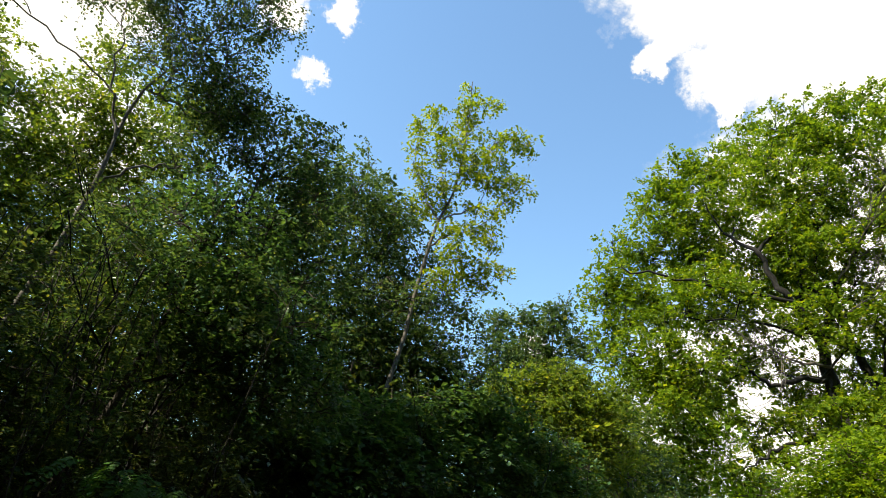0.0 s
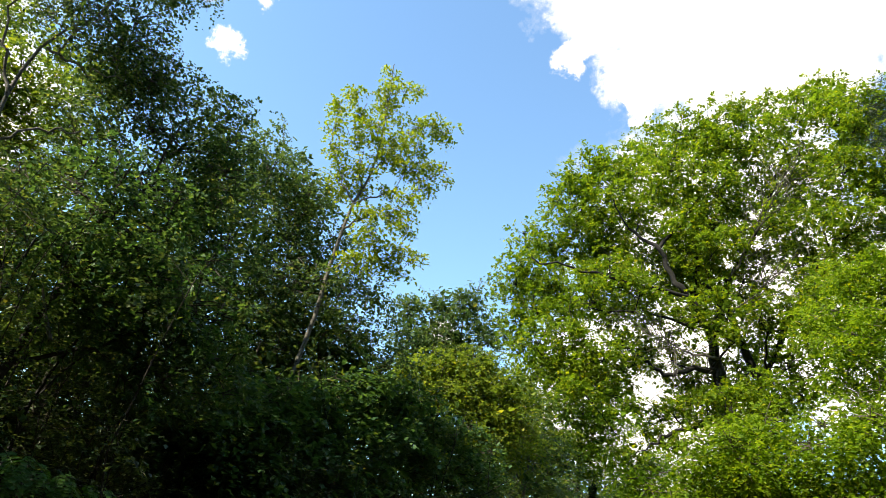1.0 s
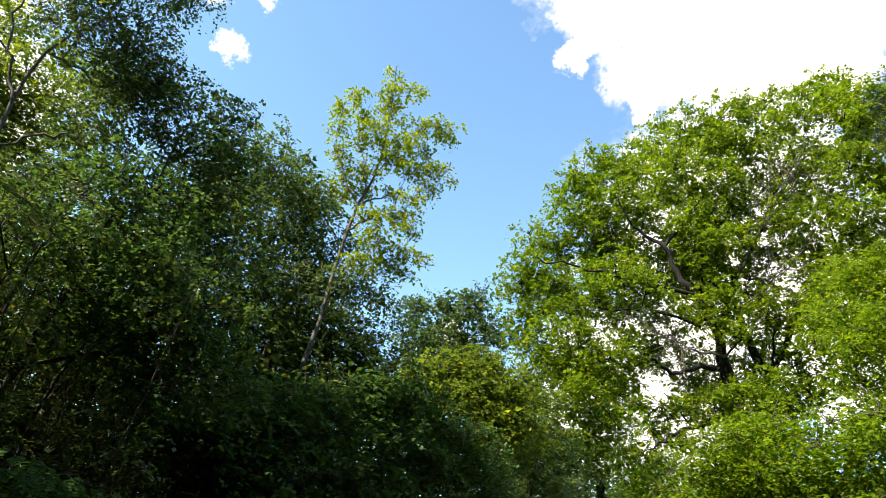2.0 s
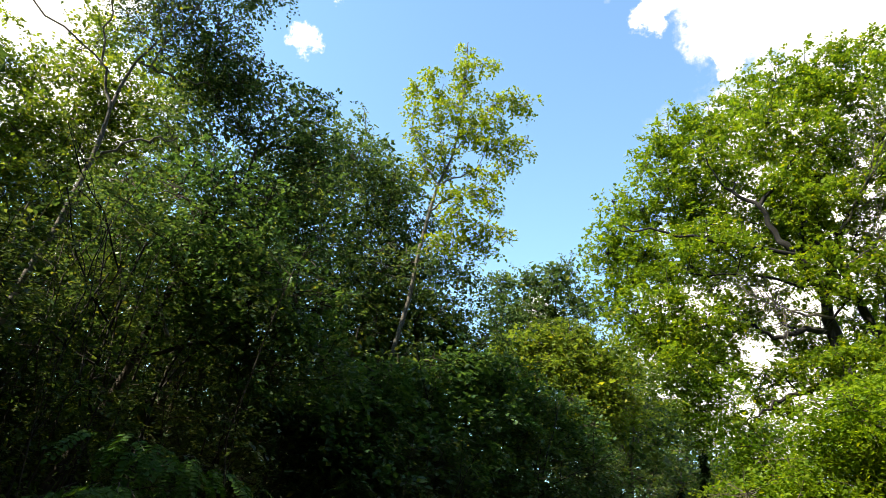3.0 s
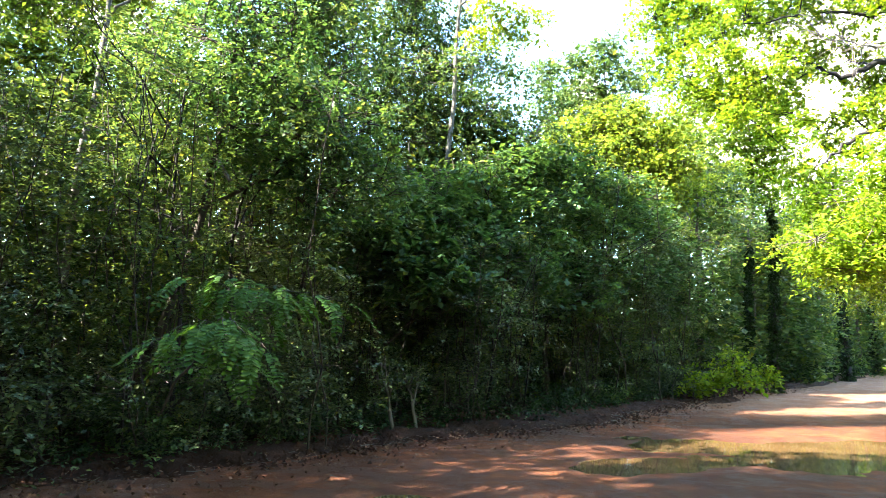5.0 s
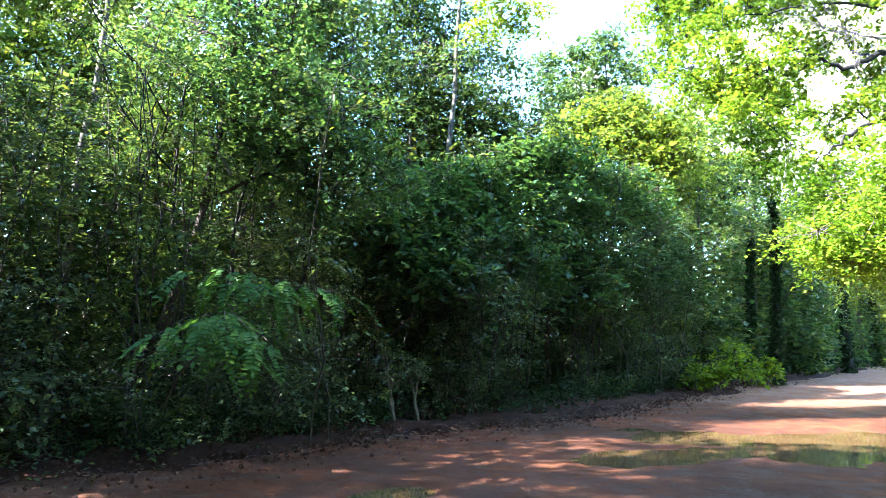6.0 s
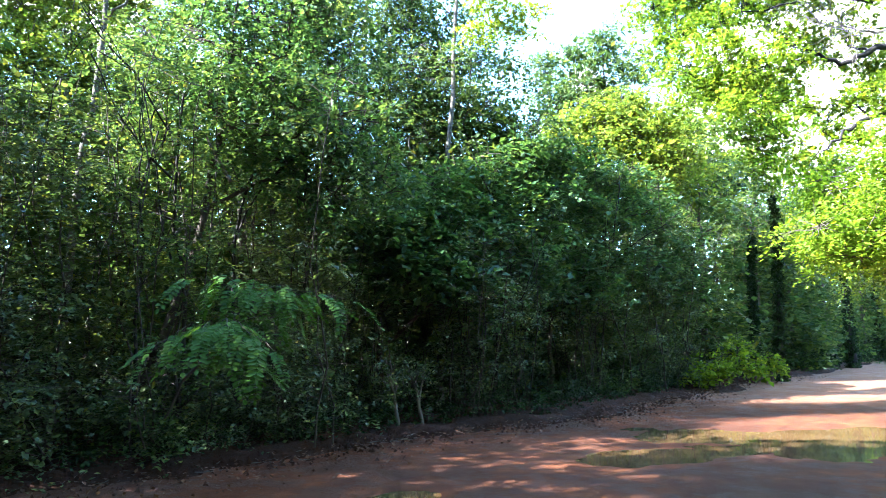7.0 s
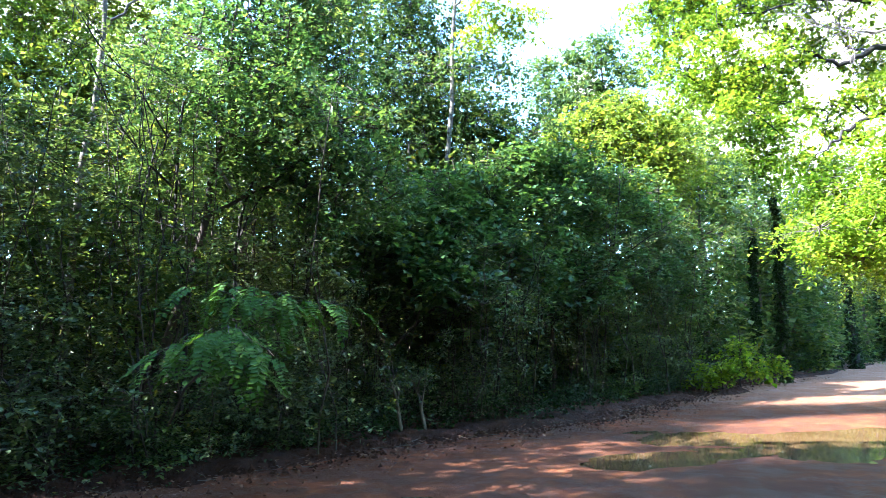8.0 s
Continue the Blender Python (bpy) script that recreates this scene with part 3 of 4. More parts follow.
# farther trees along the track's left side
for seed, az, r, leaf, lobes in ((19, 14, 26, LEAF_MID, ((14.6, 24.2, 0.7, 0.7), (13.6, 23.0, 1.0, 0.9), (11.6, 23.2, 0.9, 0.8), (9.2, 22.2, 1.1, 0.9), (16.2, 21.5, 1.0, 1.0), (12.8, 20.4, 1.6, 1.2), (15.8, 19.0, 1.3, 1.1), (10, 19.6, 1.5, 1.1), (13, 17.2, 1.8, 1.4))),
                                 (20, 13, 24, LEAF_GOLD, ((13.8, 18.6, 1.0, 0.7), (11.2, 18.0, 1.1, 0.7), (16.0, 18.2, 1.0, 0.8), (18.2, 17.2, 1.1, 0.8), (14.5, 16.6, 1.5, 0.9), (9, 16.6, 1.3, 0.9), (12, 14.8, 1.8, 1.1), (17, 15, 1.7, 1.0), (19.5, 14.6, 1.3, 0.9), (9, 13, 1.9, 1.4), (15.5, 12.5, 1.9, 1.3))),
                                 (21, 17, 27, LEAF_GOLD, ((15.5, 16.5, 1.8, 1.4), (18.3, 16.5, 1.7, 1.4), (17, 13, 2.2, 1.5), (19.6, 12.5, 1.7, 1.3))),
                                 (22, 21, 30, LEAF_TALL, ((20.5, 14.5, 1.7, 1.8), (22.6, 12, 1.8, 1.5), (20, 9.5, 2.4, 1.5)))) + (
                                 (23, 24.6, 33, LEAF_TALL, ((24.0, 9.5, 2.1, 1.6), (26, 7.5, 2, 1.6), (23, 6, 2.4, 1.5))),
                                 (24, 28, 42, LEAF_TALL, ((27.5, 9.5, 2.5, 2), (29.5, 7.5, 2.2, 2), (26.5, 5, 3, 2))),
                                 (25, 30.5, 52, LEAF_FRESH, ((30.5, 8, 3, 2.5), (32.5, 6, 3, 2.5), (29.5, 4, 3.2, 2))),
                                 (26, 34, 62, LEAF_TALL, ((33.5, 7.5, 3.5, 3), (35.5, 6, 3.5, 3), (32, 4, 3.5, 2.5), (36, 3.5, 3.5, 2)))):
    tree("woodland_tree", seed, ground_at(az, r), [bearing(az, 8, r), bearing(az, lobes[0][1], r)], 0.16, [lobe(a, e, r, h, v) for a, e, h, v in lobes],
         leaf, BARK, "leafy woodland tree beside the dirt track", group="trees along the track", size=0.13 if seed > 20 else 0.115, clumps=11 if seed > 20 else 30, per=32, spread=0.6 if seed > 20 else 0.5)
# sunlit crowns farther off, where the track bends away
for seed, az, r, leaf, lobes in ((27, 20, 38, LEAF_GOLD, ((19.3, 17.2, 1.7, 1.5), (21.6, 18.6, 1.6, 1.4), (23.6, 18.2, 1.4, 1.3), (21.4, 16, 1.8, 1.6), (20, 13.5, 2.2, 1.5), (22.5, 13, 2, 1.5), (18.5, 12, 2, 1.5), (21, 10, 2.4, 1.5))),) + (
                                 (28, 25, 40, LEAF_FRESH, ((25.2, 19.2, 1.5, 1.2), (27.2, 18.4, 1.4, 1.2), (26.2, 17, 1.6, 1.3), (28.6, 16, 1.5, 1.2), (24.6, 16, 1.7, 1.4), (26.4, 14.6, 1.6, 1.3), (24.4, 14, 1.8, 1.4), (26.2, 12.4, 1.8, 1.4), (24, 11, 2.2, 1.5), (26.6, 9, 2.2, 1.5), (23, 8, 2.2, 1.5))),
                                 (29, 29, 44, LEAF_GOLD, ((28.6, 12, 2.0, 1.5), (30.5, 12.5, 2, 1.6), (29, 9, 2.4, 1.6), (31, 8.5, 2.4, 1.8), (27.4, 6, 2.4, 1.5)))):
    tree("woodland_tree", seed, ground_at(az, r), [bearing(az, 8, r), bearing(az, lobes[0][1], r)], 0.2, [lobe(a, e, r, h, v) for a, e, h, v in lobes],
         leaf, BARK, "sunlit woodland tree beside the dirt track", group="trees along the track", size=0.18, clumps=15, per=34, spread=0.7, fill=0.3)
tree("tall_pine", 36, ground_at(27.2, 60), [bearing(27.4, 8, 60), bearing(27.6, 18.4, 60)], 0.25,
     [lobe(27.6, 18.6, 60, 1.2, 0.6), lobe(26.6, 17.4, 60, 1.6, 0.4), lobe(28.8, 17.2, 60, 1.6, 0.4), lobe(26.2, 15.6, 60, 1.8, 0.5), lobe(28.8, 15.4, 60, 1.7, 0.45), lobe(27.4, 13.8, 60, 2, 0.5)],
     LEAF_PINE, BARK, "distant blue-green pine with layered branches", "tree", size=0.35, clumps=7, per=24, spread=0.6, wide=0.16, flat=0.2, fill=0)
# the great oak
OAK_GAPS = ((23.0, 29.2, 1.25), (25.5, 22.7, 1.1), (26.7, 22.1, 0.9), (29.4, 18.7, 1.7), (31.0, 20.1, 1.0), (31.0, 22.3, 1.0), (32.6, 22.8, 1.1), (33.9, 21.6, 0.9), (35.9, 21.6, 0.8), (34.1, 19.2, 0.9), (41.8, 27.5, 1.2), (38.0, 25.1, 0.8), (43.0, 34.6, 0.9), (43.9, 33.0, 0.7), (29.9, 38.5, 0.4), (34.6, 33.7, 0.5), (34.7, 28.8, 0.6)) + ((35.6, 20.3, 0.7), (35.0, 22.7, 0.6), (33.3, 25.7, 0.5), (31.9, 28.9, 0.4), (38.4, 20.8, 0.5), (33.7, 20.0, 0.5))
oak_masses = masses(301, [(18.1, 22.4), (17.8, 26), (18.6, 29.6), (21.3, 30.2), (22.4, 34.2), (22.8, 37.4), (25.7, 37.8), (28, 37.4), (29.3, 38.2), (31.4, 39.2), (34.3, 39), (36.3, 40.3), (39, 39.8), (42.2, 40.2), (50, 41),
                        (50, 26), (46, 22), (40, 17), (34, 18), (28, 20.5), (27.6, 17.8), (24, 17.4), (20, 19.8)], 175, (21.6, 25.6), (0.85, 1.2), (0.6, 0.9), OAK_GAPS)
oak_masses += [lobe(30.4, 16.6, 22.6, 0.8, 0.5), lobe(32.1, 17.1, 22.6, 0.8, 0.5), lobe(33.8, 16.6, 22.6, 0.8, 0.5), lobe(35.9, 16.5, 22.6, 0.8, 0.5), lobe(38.0, 16.8, 22.6, 0.8, 0.5), lobe(40.0, 17.5, 22.6, 0.8, 0.5), lobe(32.5, 14.2, 22.6, 0.8, 0.5), lobe(30.8, 14.7, 22.6, 0.8, 0.5), lobe(29.1, 13.5, 22.6, 0.8, 0.5), lobe(34.7, 17.7, 22.6, 0.8, 0.5), lobe(36.8, 18.2, 22.6, 0.8, 0.5), lobe(38.5, 15.8, 22.6, 0.8, 0.5)]
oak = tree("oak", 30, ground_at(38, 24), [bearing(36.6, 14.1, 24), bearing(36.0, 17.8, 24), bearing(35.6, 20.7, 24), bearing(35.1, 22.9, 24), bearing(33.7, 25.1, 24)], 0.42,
     oak_masses, LEAF_OAK, BARK_SHADED, "large spreading oak, shade put into its dark limbs, sunlit crown", size=0.108, clumps=20, per=56, spread=0.40, low=0.30, twig=0.014, fill=0.45, inner=1.5, sprays=6, droop=0.1, thick=0.02,
     boughs=(((bearing(35.3, 22.5, 24), bearing(34.4, 24.2, 23.6), bearing(32.6, 26.6, 23), bearing(30.9, 29.5, 22.6), bearing(28.1, 31.1, 22.4)), 0.17, 0.05),
             ((bearing(30.9, 29.5, 22.6), bearing(34.1, 33.1, 22.8), bearing(35.2, 36.1, 23)), 0.08, 0.03),
             ((bearing(33.7, 25.1, 24), bearing(34.3, 29.1, 24), bearing(33.4, 33.5, 24), bearing(32.1, 37.6, 24)), 0.15, 0.03),
             ((bearing(35.8, 20.3, 24), bearing(33.9, 20.0, 23.3), bearing(32.1, 19.5, 22.8), bearing(30.3, 20.3, 22.4), bearing(27.4, 22.1, 22)), 0.12, 0.03),
             ((bearing(35.4, 23.3, 24), bearing(36.8, 26.8, 24), bearing(38.8, 30.2, 24), bearing(40.9, 33.9, 24), bearing(42.6, 37.5, 24)), 0.16, 0.03),
             ((bearing(37.4, 14.2, 24.3), bearing(38.9, 19.1, 24.2), bearing(37.4, 22.5, 24), bearing(36.5, 25.3, 23.8), bearing(34.5, 26.8, 23)), 0.2, 0.06),
             ((bearing(36.5, 25.3, 23.8), bearing(32.6, 25.9, 22.6), bearing(27.7, 26.7, 22), bearing(23.1, 27.8, 21.6), bearing(19.4, 28.2, 21.5)), 0.09, 0.025),
             ((bearing(36.8, 17.4, 24.2), bearing(34.2, 15.8, 23), bearing(32.1, 15.2, 22.3), bearing(30.2, 13.8, 21.8)), 0.11, 0.03),
             ((bearing(38.9, 19.1, 24.2), bearing(41.3, 24.1, 24), bearing(43.8, 27.8, 23.8), bearing(46.1, 30.4, 23.5)), 0.12, 0.03),
             ((bearing(37.4, 22.5, 24), bearing(33.9, 23.8, 22.8), bearing(29.8, 24.1, 22.2), bearing(24.9, 24.5, 21.8)), 0.07, 0.02)))


def bare_limb(root, seed, start, end, radius):
    """A dead, leafless limb with its twigs."""
    rng = np.random.default_rng(seed)
    o = np.array(root.location)
    line = bent(np.array(start) - o, np.array(end) - o, rng, 10, 0.14)
    tubes = [tube(line, np.linspace(radius, 0.008, 10), 5)]
    for i in range(26):
        k = int(rng.integers(3, 10))
        way = unit(unit(line[9] - line[0]) * 0.6 + rng.normal(0, 0.6, 3))
        tip = line[k] + way * rng.uniform(0.6, 1.9)
        side = bent(line[k], tip, rng, 6, 0.16)
        tubes.append(tube(side, np.linspace(0.016, 0.005, 6), 3))
        for j in range(2):
            q = side[int(rng.integers(2, 6))]
            tubes.append(tube(bent(q, q + unit(way + rng.normal(0, 0.7, 3)) * rng.uniform(0.3, 0.8), rng, 4, 0.15), np.linspace(0.009, 0.004, 4), 3))
    part("dead_limb", mesh_of("dead_limb", *join(tubes), BARK_DEAD_AND_LIT), root, "grey leafless dead limb")


for seed, a, b, rad in ((451, (36.5, 27, 23), (40.5, 32.5, 21.3), 0.05), (452, (37.5, 30, 23), (42.5, 35, 21.3), 0.045), (453, (36, 24, 23.4), (42, 28.5, 21.5), 0.05), (454, (35.6, 21, 23.6), (30.5, 22.5, 21.6), 0.06)):
    bare_limb(oak, seed, bearing(*a), bearing(*b), rad)
# fresh green trees beside the oak
for seed, az, r, top, outline, n in ((31, 48, 17, 22, [(44.2, 24.8), (45.7, 27.2), (48.2, 28.2), (51.1, 27.8), (49.3, 16.9), (43.4, 17.6), (42.1, 18.8), (43.1, 21.6)], 15),
                                     (32, 41, 15, 9, [(29.6, 11.4), (32.5, 13.6), (35.9, 14.7), (38.3, 16.2), (41.5, 17.0), (44.1, 16.6), (46.8, 16.3), (46.2, 11.6), (45.6, 7.1), (29.7, 5.9)], 40)):
    tree("fresh_green_tree", seed, ground_at(az, r), [bearing(az, 3, r), bearing(az, top, r)], 0.12, masses(seed + 100, outline, n, (r - 0.8, r + 1.2), (0.75, 1.0), (0.4, 0.6)),
         LEAF_FRESH, BARK, "leafy tree with fresh green feathery sprays", group="trees by the oak", size=0.085, clumps=40, per=44, spread=0.45, droop=0.7, flat=0.35, fill=0.6, inner=1.5)
for seed, az, r, leaf, lobes in ((33, 35, 23, LEAF_GOLD, ((34.5, 10.8, 1.6, 1.0), (31.2, 9.3, 1.4, 0.8), (28.6, 8.2, 1.0, 0.6), (36, 6, 2, 1.4), (32.5, 5.5, 1.4, 1.1), (35.2, 2.6, 1.3, 1.1), (37.4, 1.5, 1.5, 1.2), (39.5, 2.5, 1.8, 1.4))),
                                 (34, 37.5, 30, LEAF_FRESH, ((36.5, 4, 1.8, 1.5), (38.5, 6, 2, 1.8), (37.5, 1, 2, 1.3), (41, 3, 2.4, 2)))):
    tree("fresh_green_tree", seed, ground_at(az, r), [bearing(az, 3, r), bearing(az, max(4, lobes[0][1] - 3), r)], 0.12, [lobe(a, e, r, h, v) for a, e, h, v in lobes],
         leaf, BARK, "low leafy tree with fresh sunlit green foliage", group="trees by the oak", size=0.092, clumps=26, per=42, spread=0.42, droop=0.55, fill=0.5, inner=1.5)
# a grey-green pine behind the oak
tree("pine", 35, ground_at(51, 22), [bearing(51, 20, 22), bearing(51, 36, 22)], 0.2, [lobe(51, 35, 22, 1.6, 1.3), lobe(52, 30, 22, 1.9, 1.2), lobe(50, 38, 22, 1.2, 1.1)],
     LEAF_PINE, BARK, "grey-green pine beside the oak", size=0.11, clumps=30, per=60, spread=0.45, wide=0.14)
# the vine-covered dome of bushes
def dome_mass(az, el, rh, rv, back):
    r = 8.4 / math.cos(radians(az + 47.9)) + back
    return lobe(az, el, r, rh, rv)


for seed, at, lobes, leaf in ((40, 9.0, [(-6.5, 9.0), (-4, 11.6), (-1.4, 12.6), (1.0, 13.2), (3.4, 14.2), (5.6, 15.2), (-4.4, 8.4), (-1.6, 9.6), (1.2, 10.4), (4, 11.6), (-2.6, 6.4), (0.4, 7.4), (3.4, 8.6), (5.6, 6.4), (2, 5.0), (5.4, 9.4)], LEAF_VINE),
                              (41, 14.5, [(7.8, 15.6), (10.2, 14.8), (12.6, 13.6), (15.0, 12.8), (17.2, 11.2), (7.0, 12.4), (9.6, 11.8), (12.4, 10.6), (15, 9.8), (17.6, 8.6), (19.4, 7.0), (8.4, 9.2), (11.2, 7.8), (14.2, 6.8), (17, 5.8), (19.2, 4.2), (8, 6.0), (12, 4.6)], LEAF_VINE)):
    foot = edge(at, 1.6)
    tree("vine_covered_bush", seed, foot, [foot + Vector((0, 0, 2.2)), foot + Vector((0.2, 0, 4.2))], 0.08,
         [dome_mass(a, e, 1.0, 0.62, 0.2 + 0.16 * max(0.0, e - 4)) for a, e in lobes],
         leaf, BARK_STEM, "broad bush dome overgrown with green climbing vines", "bush", "vine-covered bushes", size=0.15, clumps=44, per=30, spread=0.46, droop=0.75, flat=0.4, fill=0.4, inner=1.1, up=1.4)


# ---- the thicket along the track ----
def shrub(seed, height, leaf, label, n=9, per=48):
    rng = np.random.default_rng(seed)
    root = thing("thicket_shrub", (0, 0, 0), label, "shrub", "shrubs of the thicket")
    cl, tw = [], []
    for i in range(n):
        b = np.array([max(-0.8, min(0.8, rng.normal(0, 0.5))), max(-0.6, min(0.6, rng.normal(0, 0.35))), 0.0])
        t = b + np.array([rng.normal(0, 0.6), rng.normal(0, 0.4), height * rng.uniform(0.7, 1.0)])
        line = bent(b, t, rng, 9, 0.10)
        r0 = rng.uniform(0.010, 0.022)
        part("stem", mesh_of("stem", *tube(line, np.linspace(r0, 0.005, 9), 5), BARK_STEM, True), root)
        for q in range(22):
            k = rng.uniform(0.02, 1.0) * 8
            p = line[int(k)] + (line[min(8, int(k) + 1)] - line[int(k)]) * (k % 1)
            e = p + np.array([rng.normal(0, 0.38), rng.normal(0, 0.38), rng.uniform(-0.1, 0.3)])
            tw.append(tube(bent(p, e, rng, 3, 0.1), np.linspace(0.006, 0.002, 3), 3))
            cl.append(e)
    tagged(part("branchwork", mesh_of("branchwork", *join(tw), BARK_STEM), root), kind="stuff")
    cl = np.array(cl)
    back = cl[rng.integers(0, len(cl), 60)] * np.array([0.75, 0.75, 0.95])
    part("crown", foliage("crown", [leaves(rng, cl, per, 0.40, 0.06, 0.2, 0.2, 6, 2.0), leaves(rng, back, per // 2, 0.4, 0.09, 0.5, 0.3)], leaf), root)
    return root


THICKET = "dense thicket shrub with thin stems and small leaves"
kinds = [shrub(50 + i, 4.6 + 0.5 * i, (LEAF_THICKET, LEAF_THICKET, LEAF_TALL)[i], THICKET, 9) for i in range(3)]
kinds.append(shrub(57, 4.0, LEAF_THICKET, "sparse thicket shrub of many thin bare stems", 11, 22))
kinds += [shrub(58 + i, 1.7 + 0.7 * i, LEAF_THICKET, "low dense thicket shrub leafy to the ground", 7, 30) for i in range(2)]
rng = np.random.default_rng(5)
spots = [(0.8 + 1.9 * i + rng.uniform(-0.4, 0.4), 0.75 + rng.uniform(-0.15, 0.3)) for i in range(12)] + [(0.6 + 2.1 * i + rng.uniform(-0.5, 0.5), 2.7 + rng.uniform(-0.4, 0.4)) for i in range(8)]
spots += [(1.2 + 1.5 * i + rng.uniform(-0.3, 0.3), 0.6 + rng.uniform(-0.1, 0.2)) for i in range(4)]
placed = []
for i, (s, d) in enumerate(spots):
    m = Matrix.Translation(edge(s, d)) @ pose(0, 0, 0, 0, 0, rng.uniform(0, 360)) @ Matrix.Scale(rng.uniform(0.85, 1.1), 4)
    which = 4 + i % 2 if i > 19 else 3 if 8.5 < s < 16.5 and i % 4 else i % 3
    if kinds[which] in placed:
        copy_thing(kinds[which], m)
    else:
        kinds[which].matrix_basis = m
        placed.append(kinds[which])


# ---- the deeper wood behind, and the unseen trees added to close off the sky ----
def wood_tree(seed, height, leaf):
    """A plain forest tree, leafy from the ground up."""
    rng = np.random.default_rng(seed)
    masses = []
    for i in range(9):
        z = height * (0.12 + 0.80 * i / 8)
        a, off = rng.uniform(0, 6.28), rng.uniform(0.2, 1.1)
        w = 1.7 - 0.9 * (i / 8) ** 2
        masses.append((Vector((off * math.cos(a), off * math.sin(a), z)), w, w * 0.75))
    return tree("forest_tree", seed, (0, 0, 0), [(0.1, 0, height * 0.5), (0, 0.1, height * 0.93)], 0.12, masses, leaf, BARK,
                "shaded forest tree deep behind the thicket", group="forest trees", size=0.165, clumps=5, per=28, spread=0.75, twig=0.014, sides=6, fill=1.5, inner=1.7, limb_sides=4, every=3)


deep_kinds = [wood_tree(70 + i, (8.0, 9.0, 7.0)[i], LEAF_TALL) for i in range(3)]
rng = np.random.default_rng(9)
deep_spots = [(-1 + 2.5 * i + rng.uniform(-0.6, 0.6), 4.4 + 2.8 * j + rng.uniform(-0.7, 0.7)) for j in range(2) for i in range(9)]
deep_spots += [(-1 + 2.6 * i, 10.4 + rng.uniform(-0.6, 0.6)) for i in range(12)]
deep_spots += [(23 + 3.0 * i + rng.uniform(-0.7, 0.7), 1.8 + 3.2 * j + rng.uniform(-0.8, 0.8)) for j in range(1) for i in range(13)]
deep_spots += [(16.8, 3.0), (19.6, 2.6), (21.4, 5.4), (24.6, 5.2), (28.2, 5.0), (31.5, 5.4), (13.4, 3.4), (18.0, 5.6), (33.4, 2.9), (36.2, 3.6), (39.5, 4.2), (35.0, 7.0)]
for i, (s, d) in enumerate(deep_spots):
    tall = rng.uniform(0.85, 1.1) * (1.0 if s < 14 else 0.8 if s < 23 else 1.0 + 0.004 * (s - 23))
    m = Matrix.Translation(edge(s, d)) @ pose(0, 0, 0, 0, 0, rng.uniform(0, 360)) @ Matrix.Diagonal((1.1, 1.1, tall, 1))
    if i < 3:
        deep_kinds[i].matrix_basis = m
    else:
        copy_thing(deep_kinds[i % 3], m)
# never in view: outsize leaves, added to cut the sky light on the thicket
sky_blocker = tree("forest_tree", 79, ground_at(-100, 12), [bearing(-100, 25, 12), bearing(-100, 40, 12)], 0.15,
               [lobe(-100 + 8 * math.sin(i * 2.4), 4 + 4.4 * i, 12, 1.9 - 0.1 * i, 1.4) for i in range(9)], LEAF_TALL, BARK,
               "unseen forest tree added on the near side to block sky light", group="forest trees", size=0.5, clumps=3.2, per=30, spread=1.0, sides=6, fill=0.6, inner=1.4, limb_sides=4, every=3)
for az, r, k in ((48, 26, 1.3), (54, 20, 1.3), (63, 20, 1.3), (76, 13, 1.4), (88, 10, 1.6), (100, 9, 1.7), (118, 8, 1.7), (136, 8, 1.8), (154, 8, 1.8), (172, 8, 1.8), (-170, 8, 1.8), (-152, 9, 1.7), (-134, 10, 1.6), (-116, 11, 1.5), (84, 18, 1.8)) + ((98, 16, 1.9), (112, 15, 1.9), (130, 15, 1.9), (148, 15, 1.9), (166, 15, 1.9), (-176, 15, 1.9), (-160, 15, 1.9), (42, 34, 1.2), (40, 42, 1.2), (44, 48, 1.2), (38, 52, 1.2),
                 (34, 84, 1.5), (36, 84, 1.5), (32.3, 84, 1.5), (38, 74, 1.4), (39.5, 64, 1.4), (30.5, 88, 1.5), (35, 92, 1.6), (33, 94, 1.6)):
    m = Matrix.Translation(ground_at(az, r)) @ pose(0, 0, 0, 0, 0, rng.uniform(0, 360)) @ Matrix.Scale(k, 4)
    copy_thing(deep_kinds[int(rng.integers(0, 3))] if abs(az - 40) < 29 else sky_blocker, m)


# unseen high trees, added to block the sun over thicket and near track
def shade_tree(seed, height):
    rng = np.random.default_rng(seed)
    masses = []
    for i in range(22):
        z = height * rng.uniform(0.22, 0.97)
        a, off = rng.uniform(0, 6.28), rng.uniform(0.5, 2.6) * (1.15 - 0.6 * z / height)
        w = rng.uniform(0.9, 1.5)
        masses.append((Vector((off * math.cos(a), off * math.sin(a), z)), w, w * 0.75))
    return tree("unseen_shade_tree", seed, (0, 0, 0), [(0.1, 0, height * 0.5), (0, 0.1, height * 0.93)], 0.22, masses, LEAF_TALL, BARK,
                "unseen high leafy tree added to shade the dirt track", group="high trees", size=0.22, clumps=7, per=24, spread=0.7, twig=0.014, sides=6, fill=0.12, inner=1.6, limb_sides=4, every=3)


high_kinds = [shade_tree(75, 15.0), shade_tree(76, 13.0)]
high_spots = [(-2.2, 0.2, 1.0), (-3.8, 2.8, 1.1), (-4.8, -0.2, 1.1), (-8.2, -0.4, 1.15), (-12.0, 1.0, 1.2), (-11.5, -3.0, 1.1)]
for i, (s, d, k) in enumerate(high_spots):
    m = Matrix.Translation(edge(s, d)) @ pose(0, 0, 0, 0, 0, rng.uniform(0, 360)) @ Matrix.Scale(k, 4)
    if i < 2:
        high_kinds[i].matrix_basis = m
    else:
        copy_thing(high_kinds[i % 2], m)


